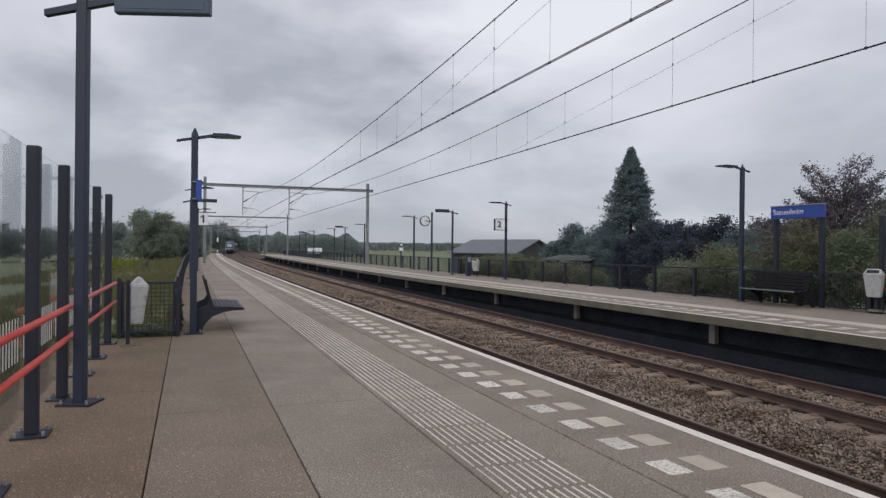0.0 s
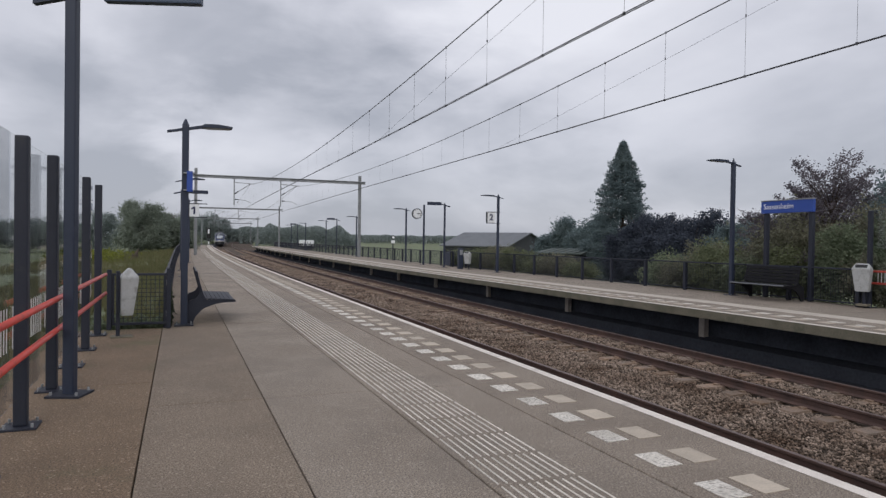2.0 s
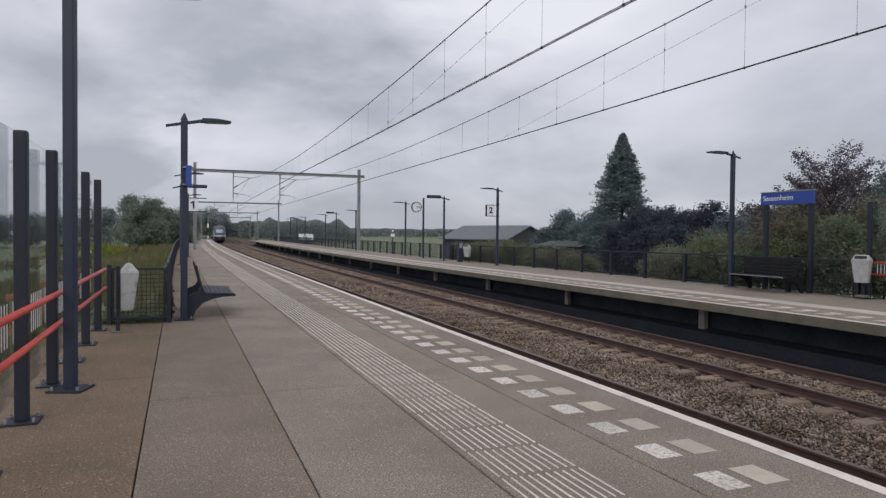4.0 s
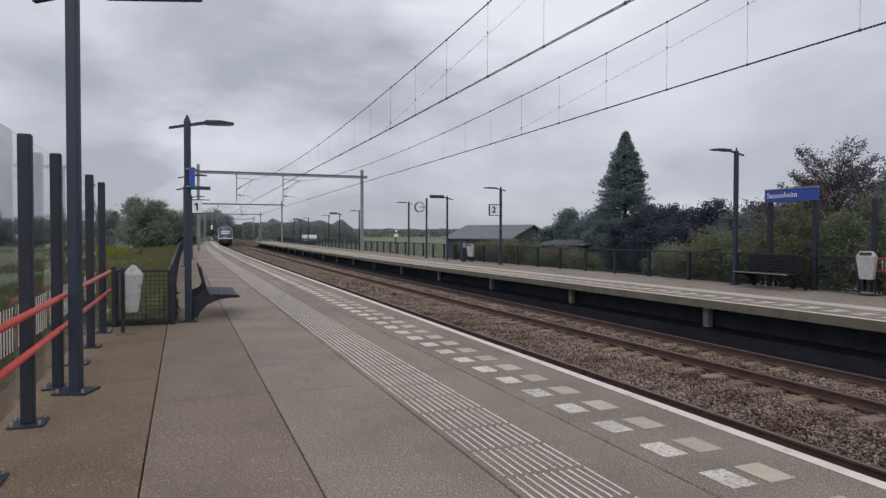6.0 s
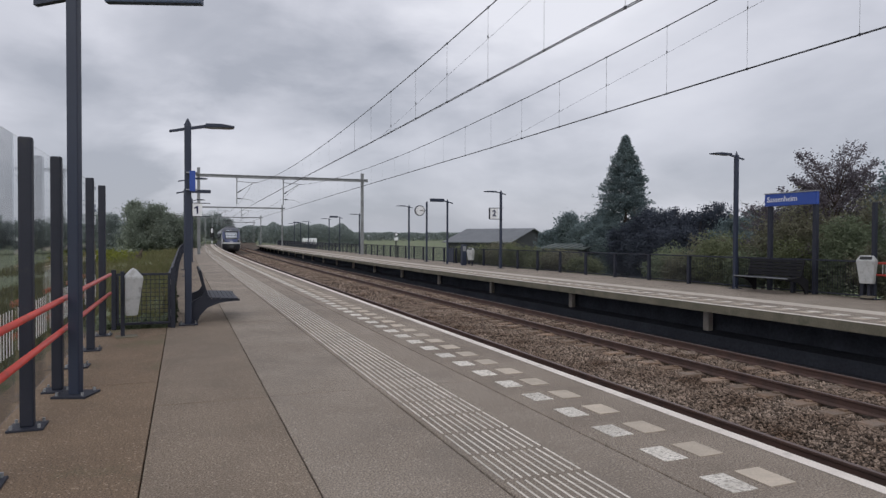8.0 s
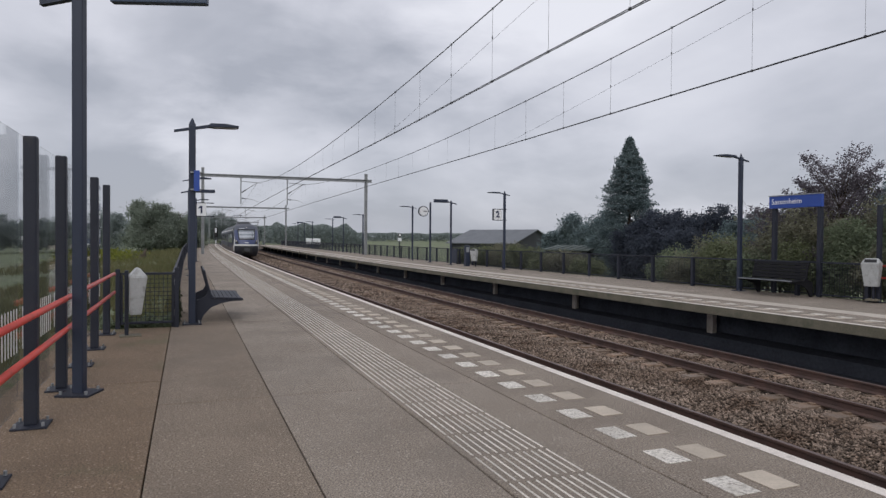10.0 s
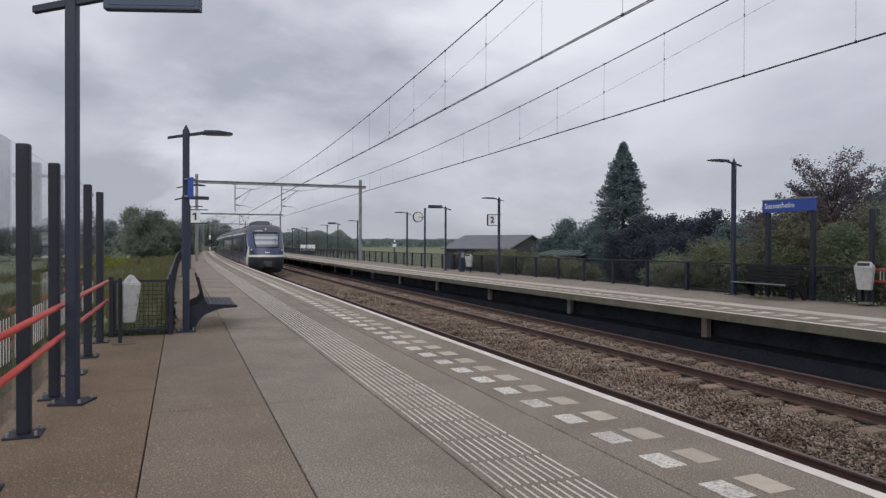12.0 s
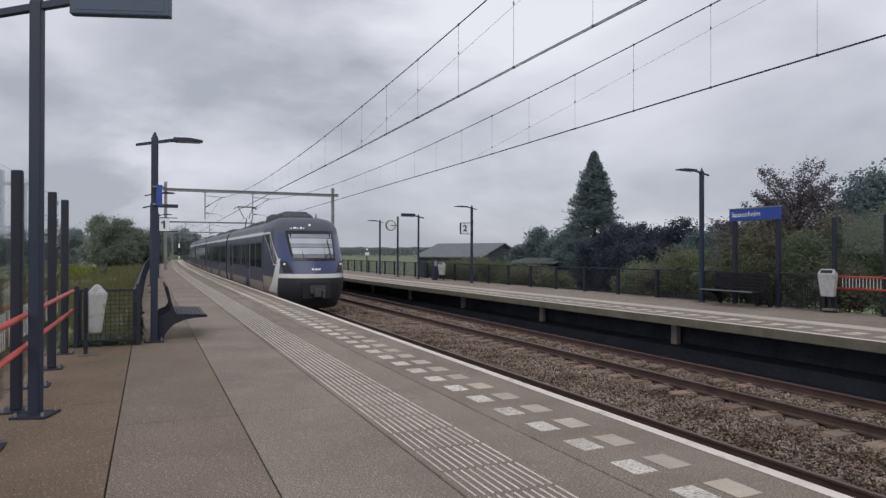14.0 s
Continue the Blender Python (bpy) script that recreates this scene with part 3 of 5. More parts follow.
def lamp_post(height, m, side=1, head=0.50, group="platform lamps", label="dark anthracite platform lamp post with a flat lamp head"):
    root = thing("lamp_post", label, "lamp post", group, m)
    r = 0.058
    bm = bmesh.new()
    box(bm, (-r, -r, 0.0), (r, r, height - 0.10), 0.018)
    part("pole", bm, STEEL_BLUE, root)
    bm = bmesh.new()
    tube(bm, (0, 0, height - 0.10), (0, 0, height + 0.02), r * 1.1, 0.012, 4)
    part("cap", bm, STEEL_BLUE, root)
    base_plate(root)
    bm = bmesh.new()
    z = height - 0.14
    prism(bm, [(-0.30 * side, z - 0.06), (-0.30 * side, z - 0.10), (0.32 * side, z + 0.02), (0.32 * side, z + 0.075)], -0.03, 0.03, "y")
    part("arm", bm, STEEL_BLUE, root)
    bm = bmesh.new()
    prism(bm, [(0.28 * side, z + 0.020), ((0.28 + head) * side, z + 0.035), ((0.28 + head) * side, z + 0.060), ((0.2 + head * 0.7) * side, z + 0.088), (0.30 * side, z + 0.080)], -0.11, 0.11, "y")
    lamp_head = part("lamp_head", bm, STEEL_BLUE, root, "flat dark lamp head")
    bm = bmesh.new()
    prism(bm, [(0.34 * side, z + 0.010), ((0.24 + head) * side, z + 0.022), ((0.24 + head) * side, z + 0.029), (0.34 * side, z + 0.017)], -0.09, 0.09, "y")
    part("lens", bm, GALV, lamp_head, "frosted lamp lens")
    return root


def display_post(height, m, side=1, length=0.92, deep=0.24, tall=0.30, group="platform displays", lift=0.0, shell=None, shift=0.0):
    root = thing("display_post", "dark post with a hanging train information display", "display", group, m)
    r = 0.052
    bm = bmesh.new()
    box(bm, (-r, -r, 0.0), (r, r, height - 0.02), 0.018)
    part("pole", bm, STEEL_BLUE, root)
    bm = bmesh.new()
    tube(bm, (0, 0, height - 0.02), (0, 0, height + 0.10), r * 1.1, 0.012, 4)
    part("cap", bm, STEEL_BLUE, root)
    base_plate(root)
    z = height - 0.08
    bm = bmesh.new()
    prism(bm, [(-0.36 * side, z - 0.10), (-0.36 * side, z - 0.04), ((0.30 + shift) * side, z + 0.12), ((0.30 + shift) * side, z + 0.05)], -0.035, 0.035, "y")
    part("arm", bm, STEEL_BLUE, root)
    bm = bmesh.new()
    box(bm, (min((0.24 + shift) * side, (0.24 + shift + length) * side), -deep / 2, z - 0.06 + lift), (max((0.24 + shift) * side, (0.24 + shift + length) * side), deep / 2, z - 0.06 + tall + lift), 0.015)
    housing = part("housing", bm, shell or STEEL_BLUE, root, "dark blue display housing")
    for f in (-1, 1):
        bm = bmesh.new()
        box(bm, (min((0.29 + shift) * side, (0.19 + shift + length) * side), f * deep / 2 - 0.004, z - 0.02 + lift), (max((0.29 + shift) * side, (0.19 + shift + length) * side), f * deep / 2 + 0.004, z - 0.1 + tall + lift))
        part("screen", bm, shell or STEEL_BLUE, housing, "dark screen")
    return root


def text(words, size, mat, parent, m, name="lettering", label="", depth=0.004, align="LEFT", thin=0.0):
    cu = bpy.data.curves.new(name, "FONT")
    cu.body, cu.size, cu.extrude, cu.align_x, cu.align_y = words, size, depth, align, "CENTER"
    cu.offset = -thin
    cu.resolution_u = 3
    tmp = bpy.data.objects.new(name, cu)
    me = bpy.data.meshes.new_from_object(tmp)
    bpy.data.objects.remove(tmp)
    me.materials.clear()
    me.materials.append(mat)
    ob = new(name, me)
    ob.parent, ob.matrix_basis = parent, m
    return tagged(ob, label)


def number_sign(words, m, label, thick=0.08, w=0.52, h=0.62):
    """White lit box with a platform number, on a bracket from a post; faces along the platform."""
    root = thing("number_sign", label, "sign", "platform number signs", m)
    bm = bmesh.new()
    box(bm, (-w / 2, -thick / 2, -h / 2), (w / 2, thick / 2, h / 2), 0.012)
    panel = part("panel", bm, WHITE, root, "white panel")
    if words == "1":
        bm = bmesh.new()
        k = h * 0.30
        prism(bm, [(0.22 * k, -k), (0.22 * k, k), (-0.12 * k, k), (-0.72 * k, 0.62 * k), (-0.72 * k, 0.20 * k), (-0.22 * k, 0.48 * k), (-0.22 * k, -k)], -thick / 2 - 0.008, -thick / 2 - 0.002, "y")
        part("number", bm, NAVY, panel, "dark number one")
    else:
        text(words, h * 0.8, NAVY, panel, pose(0, -thick / 2 - 0.004, 0, 90, 0, 0), "number", "dark number", align="CENTER", thin=-0.012)
    bm = bmesh.new()
    box(bm, (-w / 2 - 0.05, -thick / 2 - 0.01, -h / 2 - 0.02), (-w / 2 - 0.001, thick / 2 + 0.01, h / 2 + 0.02), 0.006)
    box(bm, (-w / 2, -thick / 2 - 0.01, h / 2 + 0.001), (w / 2 + 0.3, thick / 2 + 0.01, h / 2 + 0.03))
    box(bm, (-w / 2, -thick / 2 - 0.01, -h / 2 - 0.03), (w / 2 + 0.3, thick / 2 + 0.01, -h / 2 - 0.001))
    part("frame", bm, STEEL, root)
    return root


def litter_bin(m, label):
    root = thing("litter_bin", label, "litter bin", "litter bins", m)
    bm = bmesh.new()
    w0, w1, d = 0.155, 0.215, 0.125
    low = [(-w0, -d * 0.35), (w0, -d * 0.35), (w0, d), (-w0, d)]
    high = [(-w1, -d), (w1, -d), (w1, d), (-w1, d)]
    rings = []
    for pts, z, k in ((low, 0.34, 1.0), (high, 0.93, 1.0), (high, 1.06, 0.70)):
        rings.append([bm.verts.new((x * (k if z > 1 else 1), y * (0.16 if z > 1 else 1), z)) for x, y in pts])
    for a, b in zip(rings, rings[1:]):
        for i in range(4):
            bm.faces.new((a[i], a[(i + 1) % 4], b[(i + 1) % 4], b[i]))
    bm.faces.new(rings[0][::-1])
    bm.faces.new(rings[-1])
    bmesh.ops.bevel(bm, geom=list(bm.edges), offset=0.012, segments=2, affect="EDGES")
    part("body", bm, BIN_GREY, root, "grey tapered bin body")
    bm = bmesh.new()
    slope = math.degrees(math.atan2(0.12, 0.078))
    box(bm, (-0.14, -0.045, -0.003), (0.14, 0.045, 0.006), 0.002, pose(0, -0.082, 0.9935, slope, 0, 0))
    part("opening", bm, BLACK, root, "black opening slot")
    bm = bmesh.new()
    box(bm, (-0.035, d + 0.005, 0.0), (0.035, d + 0.06, 1.02), 0.008)
    part("post", bm, STEEL, root)
    bm = bmesh.new()
    box(bm, (-0.13, -0.05, -0.03), (0.13, 0.26, 0.02), 0.004)
    part("foot", bm, CONCRETE_RAW, root)
    return root


def bench(m, length=1.8, group="platform benches", label="black metal platform bench with a curved side frame", mat=STEEL):
    """Faces +x; stands with its back towards -x."""
    root = thing("bench", label, "bench", group, m)
    for i in range(7):
        x = 0.02 + i * 0.077
        bm = bmesh.new()
        box(bm, (x, 0, 0.435 - 0.004 * i), (x + 0.070, length, 0.462 - 0.004 * i), 0.008)
        part("seat_slat", bm, mat, root)
    tilt = pose(0.02, 0, 0.46, 0, -13, 0)
    for i in range(5):
        bm = bmesh.new()
        box(bm, (-0.013, 0, 0.02 + i * 0.098), (0.013, length, 0.108 + i * 0.098), 0.008, tilt)
        part("back_slat", bm, mat, root)
    curve = [(-0.26, 0.0), (-0.16, 0.0), (-0.10, 0.14), (0.02, 0.27), (0.20, 0.345), (0.36, 0.375), (0.58, 0.385), (0.58, 0.425), (0.30, 0.425), (0.08, 0.43), (0.03, 0.52),
             (-0.09, 0.95), (-0.13, 0.95), (-0.03, 0.56), (-0.08, 0.47), (-0.20, 0.42), (-0.26, 0.36)]
    for y in (0.02, length - 0.07):
        bm = bmesh.new()
        prism(bm, curve, y, y + 0.05, "y")
        part("side_frame", bm, mat, root)
    return root


def wire_panel_mesh(length, height, step=0.075, r=0.0055):
    bm = bmesh.new()
    k = round(length / step)
    for i in range(1, k):
        y = length * i / k
        box(bm, (-r, y - r, 0.0), (r, y + r, height))
    k = round(height / step)
    for i in range(1, k):
        z = height * i / k
        box(bm, (-r * 1.3, 0.0, z - r), (-r * 0.9, length, z + r))
    return mesh_of("wire_mesh", bm, STEEL)


def fence_run(s, lo, hi, label, step=2.05, height=0.94, wire=0.0055, half=0.03):
    root = tagged(new("platform_fence"), label, "fence")
    bm = bmesh.new()
    box(bm, (-half, -0.05, 0.0), (half, 0.05, height), 0.006)
    post_me = mesh_of("post", bm, STEEL)
    bm = bmesh.new()
    box(bm, (-0.022, 0.04, height - 0.05), (0.022, step - 0.04, height - 0.005), 0.006)
    top_me = mesh_of("top_rail", bm, STEEL)
    bm = bmesh.new()
    box(bm, (-0.018, 0.04, 0.07), (0.018, step - 0.04, 0.105), 0.005)
    low_me = mesh_of("bottom_rail", bm, STEEL)
    net = wire_panel_mesh(step - 0.08, height - 0.16, 0.075, wire)
    y = lo
    while y < hi:
        m = pose(*at(s, y), 0, 0, heading(y + step / 2))
        piece("post", post_me, root, m)
        piece("top_rail", top_me, root, m)
        piece("bottom_rail", low_me, root, m)
        piece("wire_mesh", net, root, m @ pose(0, 0.04, 0.107))
        y += step
    return root


def mesh_gate():
    root = thing("gate", "dark steel gate panel with square wire mesh", "gate", m=pose(-5.15, 12.22, 0, 0, 0, -90))
    w = 0.86
    for name, lo, hi in (("gate_post", (-0.035, -0.04, 0), (0.035, 0.03, 1.0)), ("gate_post", (-0.035, w + 0.01, 0), (0.035, w + 0.08, 1.02)),
                         ("gate_frame", (-0.018, 0.034, 0.90), (0.018, w + 0.006, 0.94)), ("gate_frame", (-0.018, 0.034, 0.075), (0.018, w + 0.006, 0.115)),
                         ("gate_frame", (-0.018, 0.034, 0.118), (0.018, 0.07, 0.897)), ("gate_frame", (-0.018, w - 0.03, 0.118), (0.018, w + 0.006, 0.897))):
        bm = bmesh.new()
        box(bm, lo, hi, 0.005)
        part(name, bm, STEEL, root)
    ob = piece("wire_mesh", wire_panel_mesh(w - 0.10, 0.78, 0.07, 0.0048), root, pose(0, 0.07, 0.118))
    for z in (0.25, 0.78):
        bm = bmesh.new()
        tube(bm, (0, w + 0.008, z - 0.05), (0, w + 0.008, z + 0.05), 0.016, n=8)
        part("hinge", bm, GALV, root)
    return root


def wind_screen(s, posts, height, inward, label, glass):
    """Glass screen between square posts, with two red rails and a band of white bars on the panes."""
    root = thing("wind_screen", label, "wind screen", "glass wind screens")
    r = 0.050
    bm = bmesh.new()
    box(bm, (-r, -r, 0.015), (r, r, height), 0.016)
    post_me = mesh_of("post", bm, STEEL)
    bm = bmesh.new()
    box(bm, (-0.13, -0.13, 0.0), (0.13, 0.13, 0.018), 0.004)
    plate_me = mesh_of("base_plate", bm, STEEL)
    bm = bmesh.new()
    tube(bm, (0, 0, 0.018), (0, 0, 0.05), 0.012, n=6)
    bolt_me = mesh_of("bolt", bm, GALV)
    for y in posts:
        p = piece("post", post_me, root, pose(s, y, 0))
        piece("base_plate", plate_me, p, pose(0, 0, 0))
        for dx in (-0.098, 0.098):
            for dy in (-0.098, 0.098):
                piece("bolt", bolt_me, p, pose(dx, dy, 0))
        for z in (0.94, 0.64):
            bm = bmesh.new()
            a = s + inward * r
            box(bm, (min(a, a + inward * 0.035), y - 0.012, z - 0.065), (max(a, a + inward * 0.035), y + 0.012, z - 0.045))
            box(bm, (a + inward * 0.035 - 0.01, y - 0.012, z - 0.065), (a + inward * 0.035 + 0.01, y + 0.012, z - 0.02))
            part("bracket", bm, STEEL, p)
    for z in (0.94, 0.64):
        bm = bmesh.new()
        x = s + inward * (r + 0.035)
        tube(bm, (x, posts[0] - 0.2, z), (x, posts[-1] + 0.25, z), 0.027, n=14)
        part("handrail", bm, RED, root, "red tubular handrail", True)
    g = s - inward * 0.085
    for a, b in zip(posts, posts[1:]):
        bm = bmesh.new()
        box(bm, (g - 0.005, a + 0.015, 0.16), (g + 0.005, b - 0.015, height + 0.02))
        pane = part("pane", bm, glass, root, "clear glass pane")
        pane.visible_shadow = False
        bm = bmesh.new()
        k = int((b - a - 0.1) / 0.09)
        for i in range(k):
            y = a + 0.09 + i * 0.09
            lo, hi = sorted((g + inward * 0.0055, g + inward * 0.0075))
            box(bm, (lo, y, 0.62), (hi, y + 0.020, 0.97))
        part("bar_band", bm, WHITE, pane, "white printed bars")
    return root


def station_sign():
    root = thing("station_sign", "blue enamel station name sign on two dark posts", "sign", m=pose(12.40, 13.38, 0, 0, 0, 0))
    for y in (0.12, 1.66):
        bm = bmesh.new()
        box(bm, (-0.02, y - 0.06, 0), (0.10, y + 0.06, 2.58), 0.012)
        part("post", bm, STEEL, root)
    bm = bmesh.new()
    box(bm, (-0.06, 0.02, 2.525), (0.05, 1.79, 2.885), 0.012)
    board = part("board", bm, SIGN_BLUE, root, "bright blue board")
    bm = bmesh.new()
    box(bm, (-0.075, 0.005, 2.888), (0.065, 1.805, 2.915), 0.004)
    part("cap_rail", bm, GALV, root)
    text("Sassenheim", 0.23, WHITE, board, pose(-0.064, 1.70, 2.715, 90, 0, -90), "lettering", "white lettering", thin=0.001)
    return root


def station_clock():
    root = thing("station_clock", "round white station clock on a dark post", "clock", m=pose(*at(11.62, 43.2), 0, 0, heading(43.2)))
    bm = bmesh.new()
    box(bm, (-0.055, -0.055, 0), (0.055, 0.055, 4.16), 0.015)
    part("pole", bm, STEEL_BLUE, root)
    base_plate(root)
    c = Vector((-0.52, 0, 3.53))
    bm = bmesh.new()
    tube(bm, (-0.07, 0, 3.53), (-0.16, 0, 3.53), 0.03)
    part("arm", bm, STEEL_BLUE, root)
    bm = bmesh.new()
    tube(bm, c - Vector((0, 0.07, 0)), c + Vector((0, 0.07, 0)), 0.36, n=40)
    case = part("case", bm, STEEL, root, "dark round case")
    bm = bmesh.new()
    tube(bm, c - Vector((0, 0.078, 0)), c - Vector((0, 0.0705, 0)), 0.315, n=40)
    part("dial", bm, WHITE, case, "white dial")
    for a, ln, w in ((82, 0.20, 0.03), (97, 0.28, 0.022)):
        bm = bmesh.new()
        box(bm, (-w / 2, -0.003, -0.04), (w / 2, 0.003, ln), m=Matrix.Translation(c - Vector((0, 0.083, 0))) @ pose(0, 0, 0, 0, a, 0))
        part("pointer", bm, BLACK, case, "black pointer")
    bm = bmesh.new()
    for i in range(12):
        box(bm, (-0.012, -0.002, 0.25), (0.012, 0.002, 0.30), m=Matrix.Translation(c - Vector((0, 0.081, 0))) @ pose(0, 0, 0, 0, 30 * i, 0))
    part("hour_marks", bm, BLACK, case)
    return root


def marker_post(m):
    root = thing("marker_post", "dark post with a diamond sign above a white plate", "sign", m=m)
    bm = bmesh.new()
    box(bm, (-0.04, -0.04, 0), (0.04, 0.04, 1.75), 0.008)
    part("post", bm, STEEL, root)
    bm = bmesh.new()
    box(bm, (-0.16, -0.07, 1.42), (0.16, -0.045, 1.68), 0.004)
    part("plate", bm, WHITE, root, "white plate")
    bm = bmesh.new()
    box(bm, (-0.14, -0.03, -0.14), (0.14, 0.0, 0.14), 0.004, pose(0, -0.045, 1.92, 0, 45, 0))
    diamond = part("diamond", bm, BLACK, root, "black diamond plate")
    bm = bmesh.new()
    box(bm, (-0.09, -0.036, -0.09), (0.09, -0.031, 0.09), 0, pose(0, -0.045, 1.92, 0, 45, 0))
    part("inlay", bm, WHITE, diamond, "white inlay")
    return root


def check_in_post(m):
    root = thing("check_in_post", "dark blue check-in post on the platform", "ticket post", m=m)
    bm = bmesh.new()
    box(bm, (-0.15, -0.12, 0), (0.15, 0.12, 1.25), 0.03)
    part("body", bm, STEEL_BLUE, root)
    bm = bmesh.new()
    box(bm, (-0.10, -0.128, 0.85), (0.10, -0.121, 1.15), 0.002)
    part("reader", bm, GALV, root, "grey card reader")
    return root


def notice_board(m):
    root = thing("notice_board", "blue notice board on a dark frame by the fence", "notice board", m=m)
    for y in (-0.55, 0.55):
        bm = bmesh.new()
        box(bm, (-0.03, y - 0.03, 0), (0.03, y + 0.03, 1.0), 0.006)
        part("post", bm, STEEL, root)
    bm = bmesh.new()
    box(bm, (-0.02, -0.515, 0.1), (0.02, 0.515, 0.95), 0.006)
    part("panel", bm, STEEL_BLUE, root, "dark blue panel")
    return root


def signal(m):
    root = thing("railway_signal", "railway signal with a dark head and pale plate", "signal", m=m)
    bm = bmesh.new()
    tube(bm, (0, 0, -0.8), (0, 0, 2.4), 0.07)
    part("post", bm, STEEL, root)
    bm = bmesh.new()
    box(bm, (-0.38, -0.1, 2.2), (0.38, 0.1, 4.4), 0.2)
    head = part("head", bm, BLACK, root, "black backing board")
    bm = bmesh.new()
    box(bm, (-0.17, -0.16, 3.2), (0.17, -0.105, 4.15), 0.02)
    part("plate", bm, WHITE, head, "white panel")
    bm = bmesh.new()
    box(bm, (-0.11, -0.09, 0.9), (0.11, -0.075, 1.5))
    part("plate", bm, WHITE, root, "white plate")
    return root


wind_screen(-5.262, [3.45, 4.83, 6.21, 7.60, 8.90, 10.16, 11.60], 2.35, 1, "glass wind screen between dark posts with red handrails", PANE)
wind_screen(12.45, [-0.75, 0.65, 2.05, 3.45, 4.85, 6.25, 7.65, 9.05, 10.45, 11.80], 2.50, -1, "glass wind screen with red rails on the far platform", PANE_DULL)
display_post(3.955, pose(-5.064, 7.32, 0, 0, 0, -19), deep=0.10, tall=0.40, lift=0.0, shell=DISPLAY_HAZED, shift=0.07)
lamp_post(3.615, pose(-4.0, 12.54, 0))
for y in (28.0, 44.0, 62.0, 80.0, 98.0):
    lamp_post(3.95, pose(*at(-3.95 if y < 40 else -3.6, y), 0, 0, heading(y)))
display_post(3.75, pose(*at(-4.0, 33.5)), deep=0.12, tall=0.16, lift=0.02)
litter_bin(pose(-4.80, 11.34, 0, 0, 0, 98), "grey coated litter bin on a dark post beside the gate")
litter_bin(pose(12.18, 11.80, 0.075, 0, 0, -72), "grey tapered litter bin beside the far wind screen")
litter_bin(pose(*at(11.62, 35.6), 0, 0, -60), "pale grey litter bin near the shed on the far platform")
bench(pose(-3.70, 12.66, -0.0))
far_bench = bench(pose(12.02, 15.45, 0, 0, 0, 180), 1.9, mat=BENCH_BLACK)
bm = bmesh.new()
tube(bm, (0.575, 0.0, 0.44), (0.575, 1.9, 0.44), 0.022)
part("seat_edge", bm, ROOF, far_bench, "pale steel bar along the seat edge")
mesh_gate()
fence_run(-4.30, 12.3, END_1 - 2, "dark steel mesh fence along the platform edge")
fence_run(12.42, 12.07, END_2 - 3, "dark steel mesh fence behind the far platform", 2.13, 1.01, 0.0032, 0.055)
station_sign()
far_lamps = ((12.15, 16.1, 4.28), (11.75, 31.9, 4.10), (12.0, 48.3, 4.06), (12.1, 64.6, 3.95), (12.3, 81.5, 3.95), (12.2, 97.0, 3.95), (12.2, 113.0, 3.95))
for s, y, h in far_lamps:
    lamp_post(h + fall(s, y), pose(*at(s, y), 0, 0, heading(y)), -1, head=0.72)
for y in (38.8, 75.0, 106.0):
    display_post(3.99, pose(*at(11.42 if y < 40 else 12.3, y), 0, 0, heading(y)), -1, deep=0.12, tall=0.20, lift=0.06)
number_sign("2", pose(*at(11.31, 31.85, 2.93)), "white platform number sign two on a lamp post", w=0.46, h=0.56)
number_sign("1", pose(*at(-3.55, 27.9, 2.62)), "white platform number sign one on a lamp post", w=0.36, h=0.5)
station_clock()
marker_post(pose(*at(12.25, 52.5)))
check_in_post(pose(*at(11.6, 36.6)))
notice_board(pose(*at(12.2, 40.2)))
signal(pose(*at(-0.75, 152.0, -0.75)))

# blue information sign strapped to the nearer lamp post
info = thing("info_sign", "small blue information sign strapped to a lamp post", "sign", m=pose(-3.90, 12.40, 2.54))
bm = bmesh.new()
box(bm, (-0.075, -0.012, -0.19), (0.022, 0.012, 0.17), 0.004, pose(0, 0, 0, 0, 0, -8))
part("panel", bm, SIGN_BLUE, info)
for z in (0.13, -0.17):
    bm = bmesh.new()
    box(bm, (-0.13, 0.02, z), (0.05, 0.235, z + 0.02))
    part("strap", bm, GALV, info)


# ---------------------------------------------------------------- plants and buildings
def leaf_quads(centres, size, rng, stretch=1.7, droop=0.0):
    """Small bent leaves as quads at given centres, turned at random."""
    k = len(centres)
    d = rng.normal(0, 1, (k, 3))
    d[:, 2] = d[:, 2] * 0.6 - droop
    d /= np.linalg.norm(d, axis=1)[:, None]
    e = np.cross(d, rng.normal(0, 1, (k, 3)))
    e /= np.linalg.norm(e, axis=1)[:, None]
    s = (size * rng.uniform(0.55, 1.3, k))[:, None]
    a, b = d * s * stretch * 0.5, e * s * 0.5
    v = np.stack([centres - a, centres + b * 0.9, centres + a, centres - b * 0.9], 1)
    f = np.arange(k * 4).reshape(k, 4)
    return v.reshape(-1, 3), f


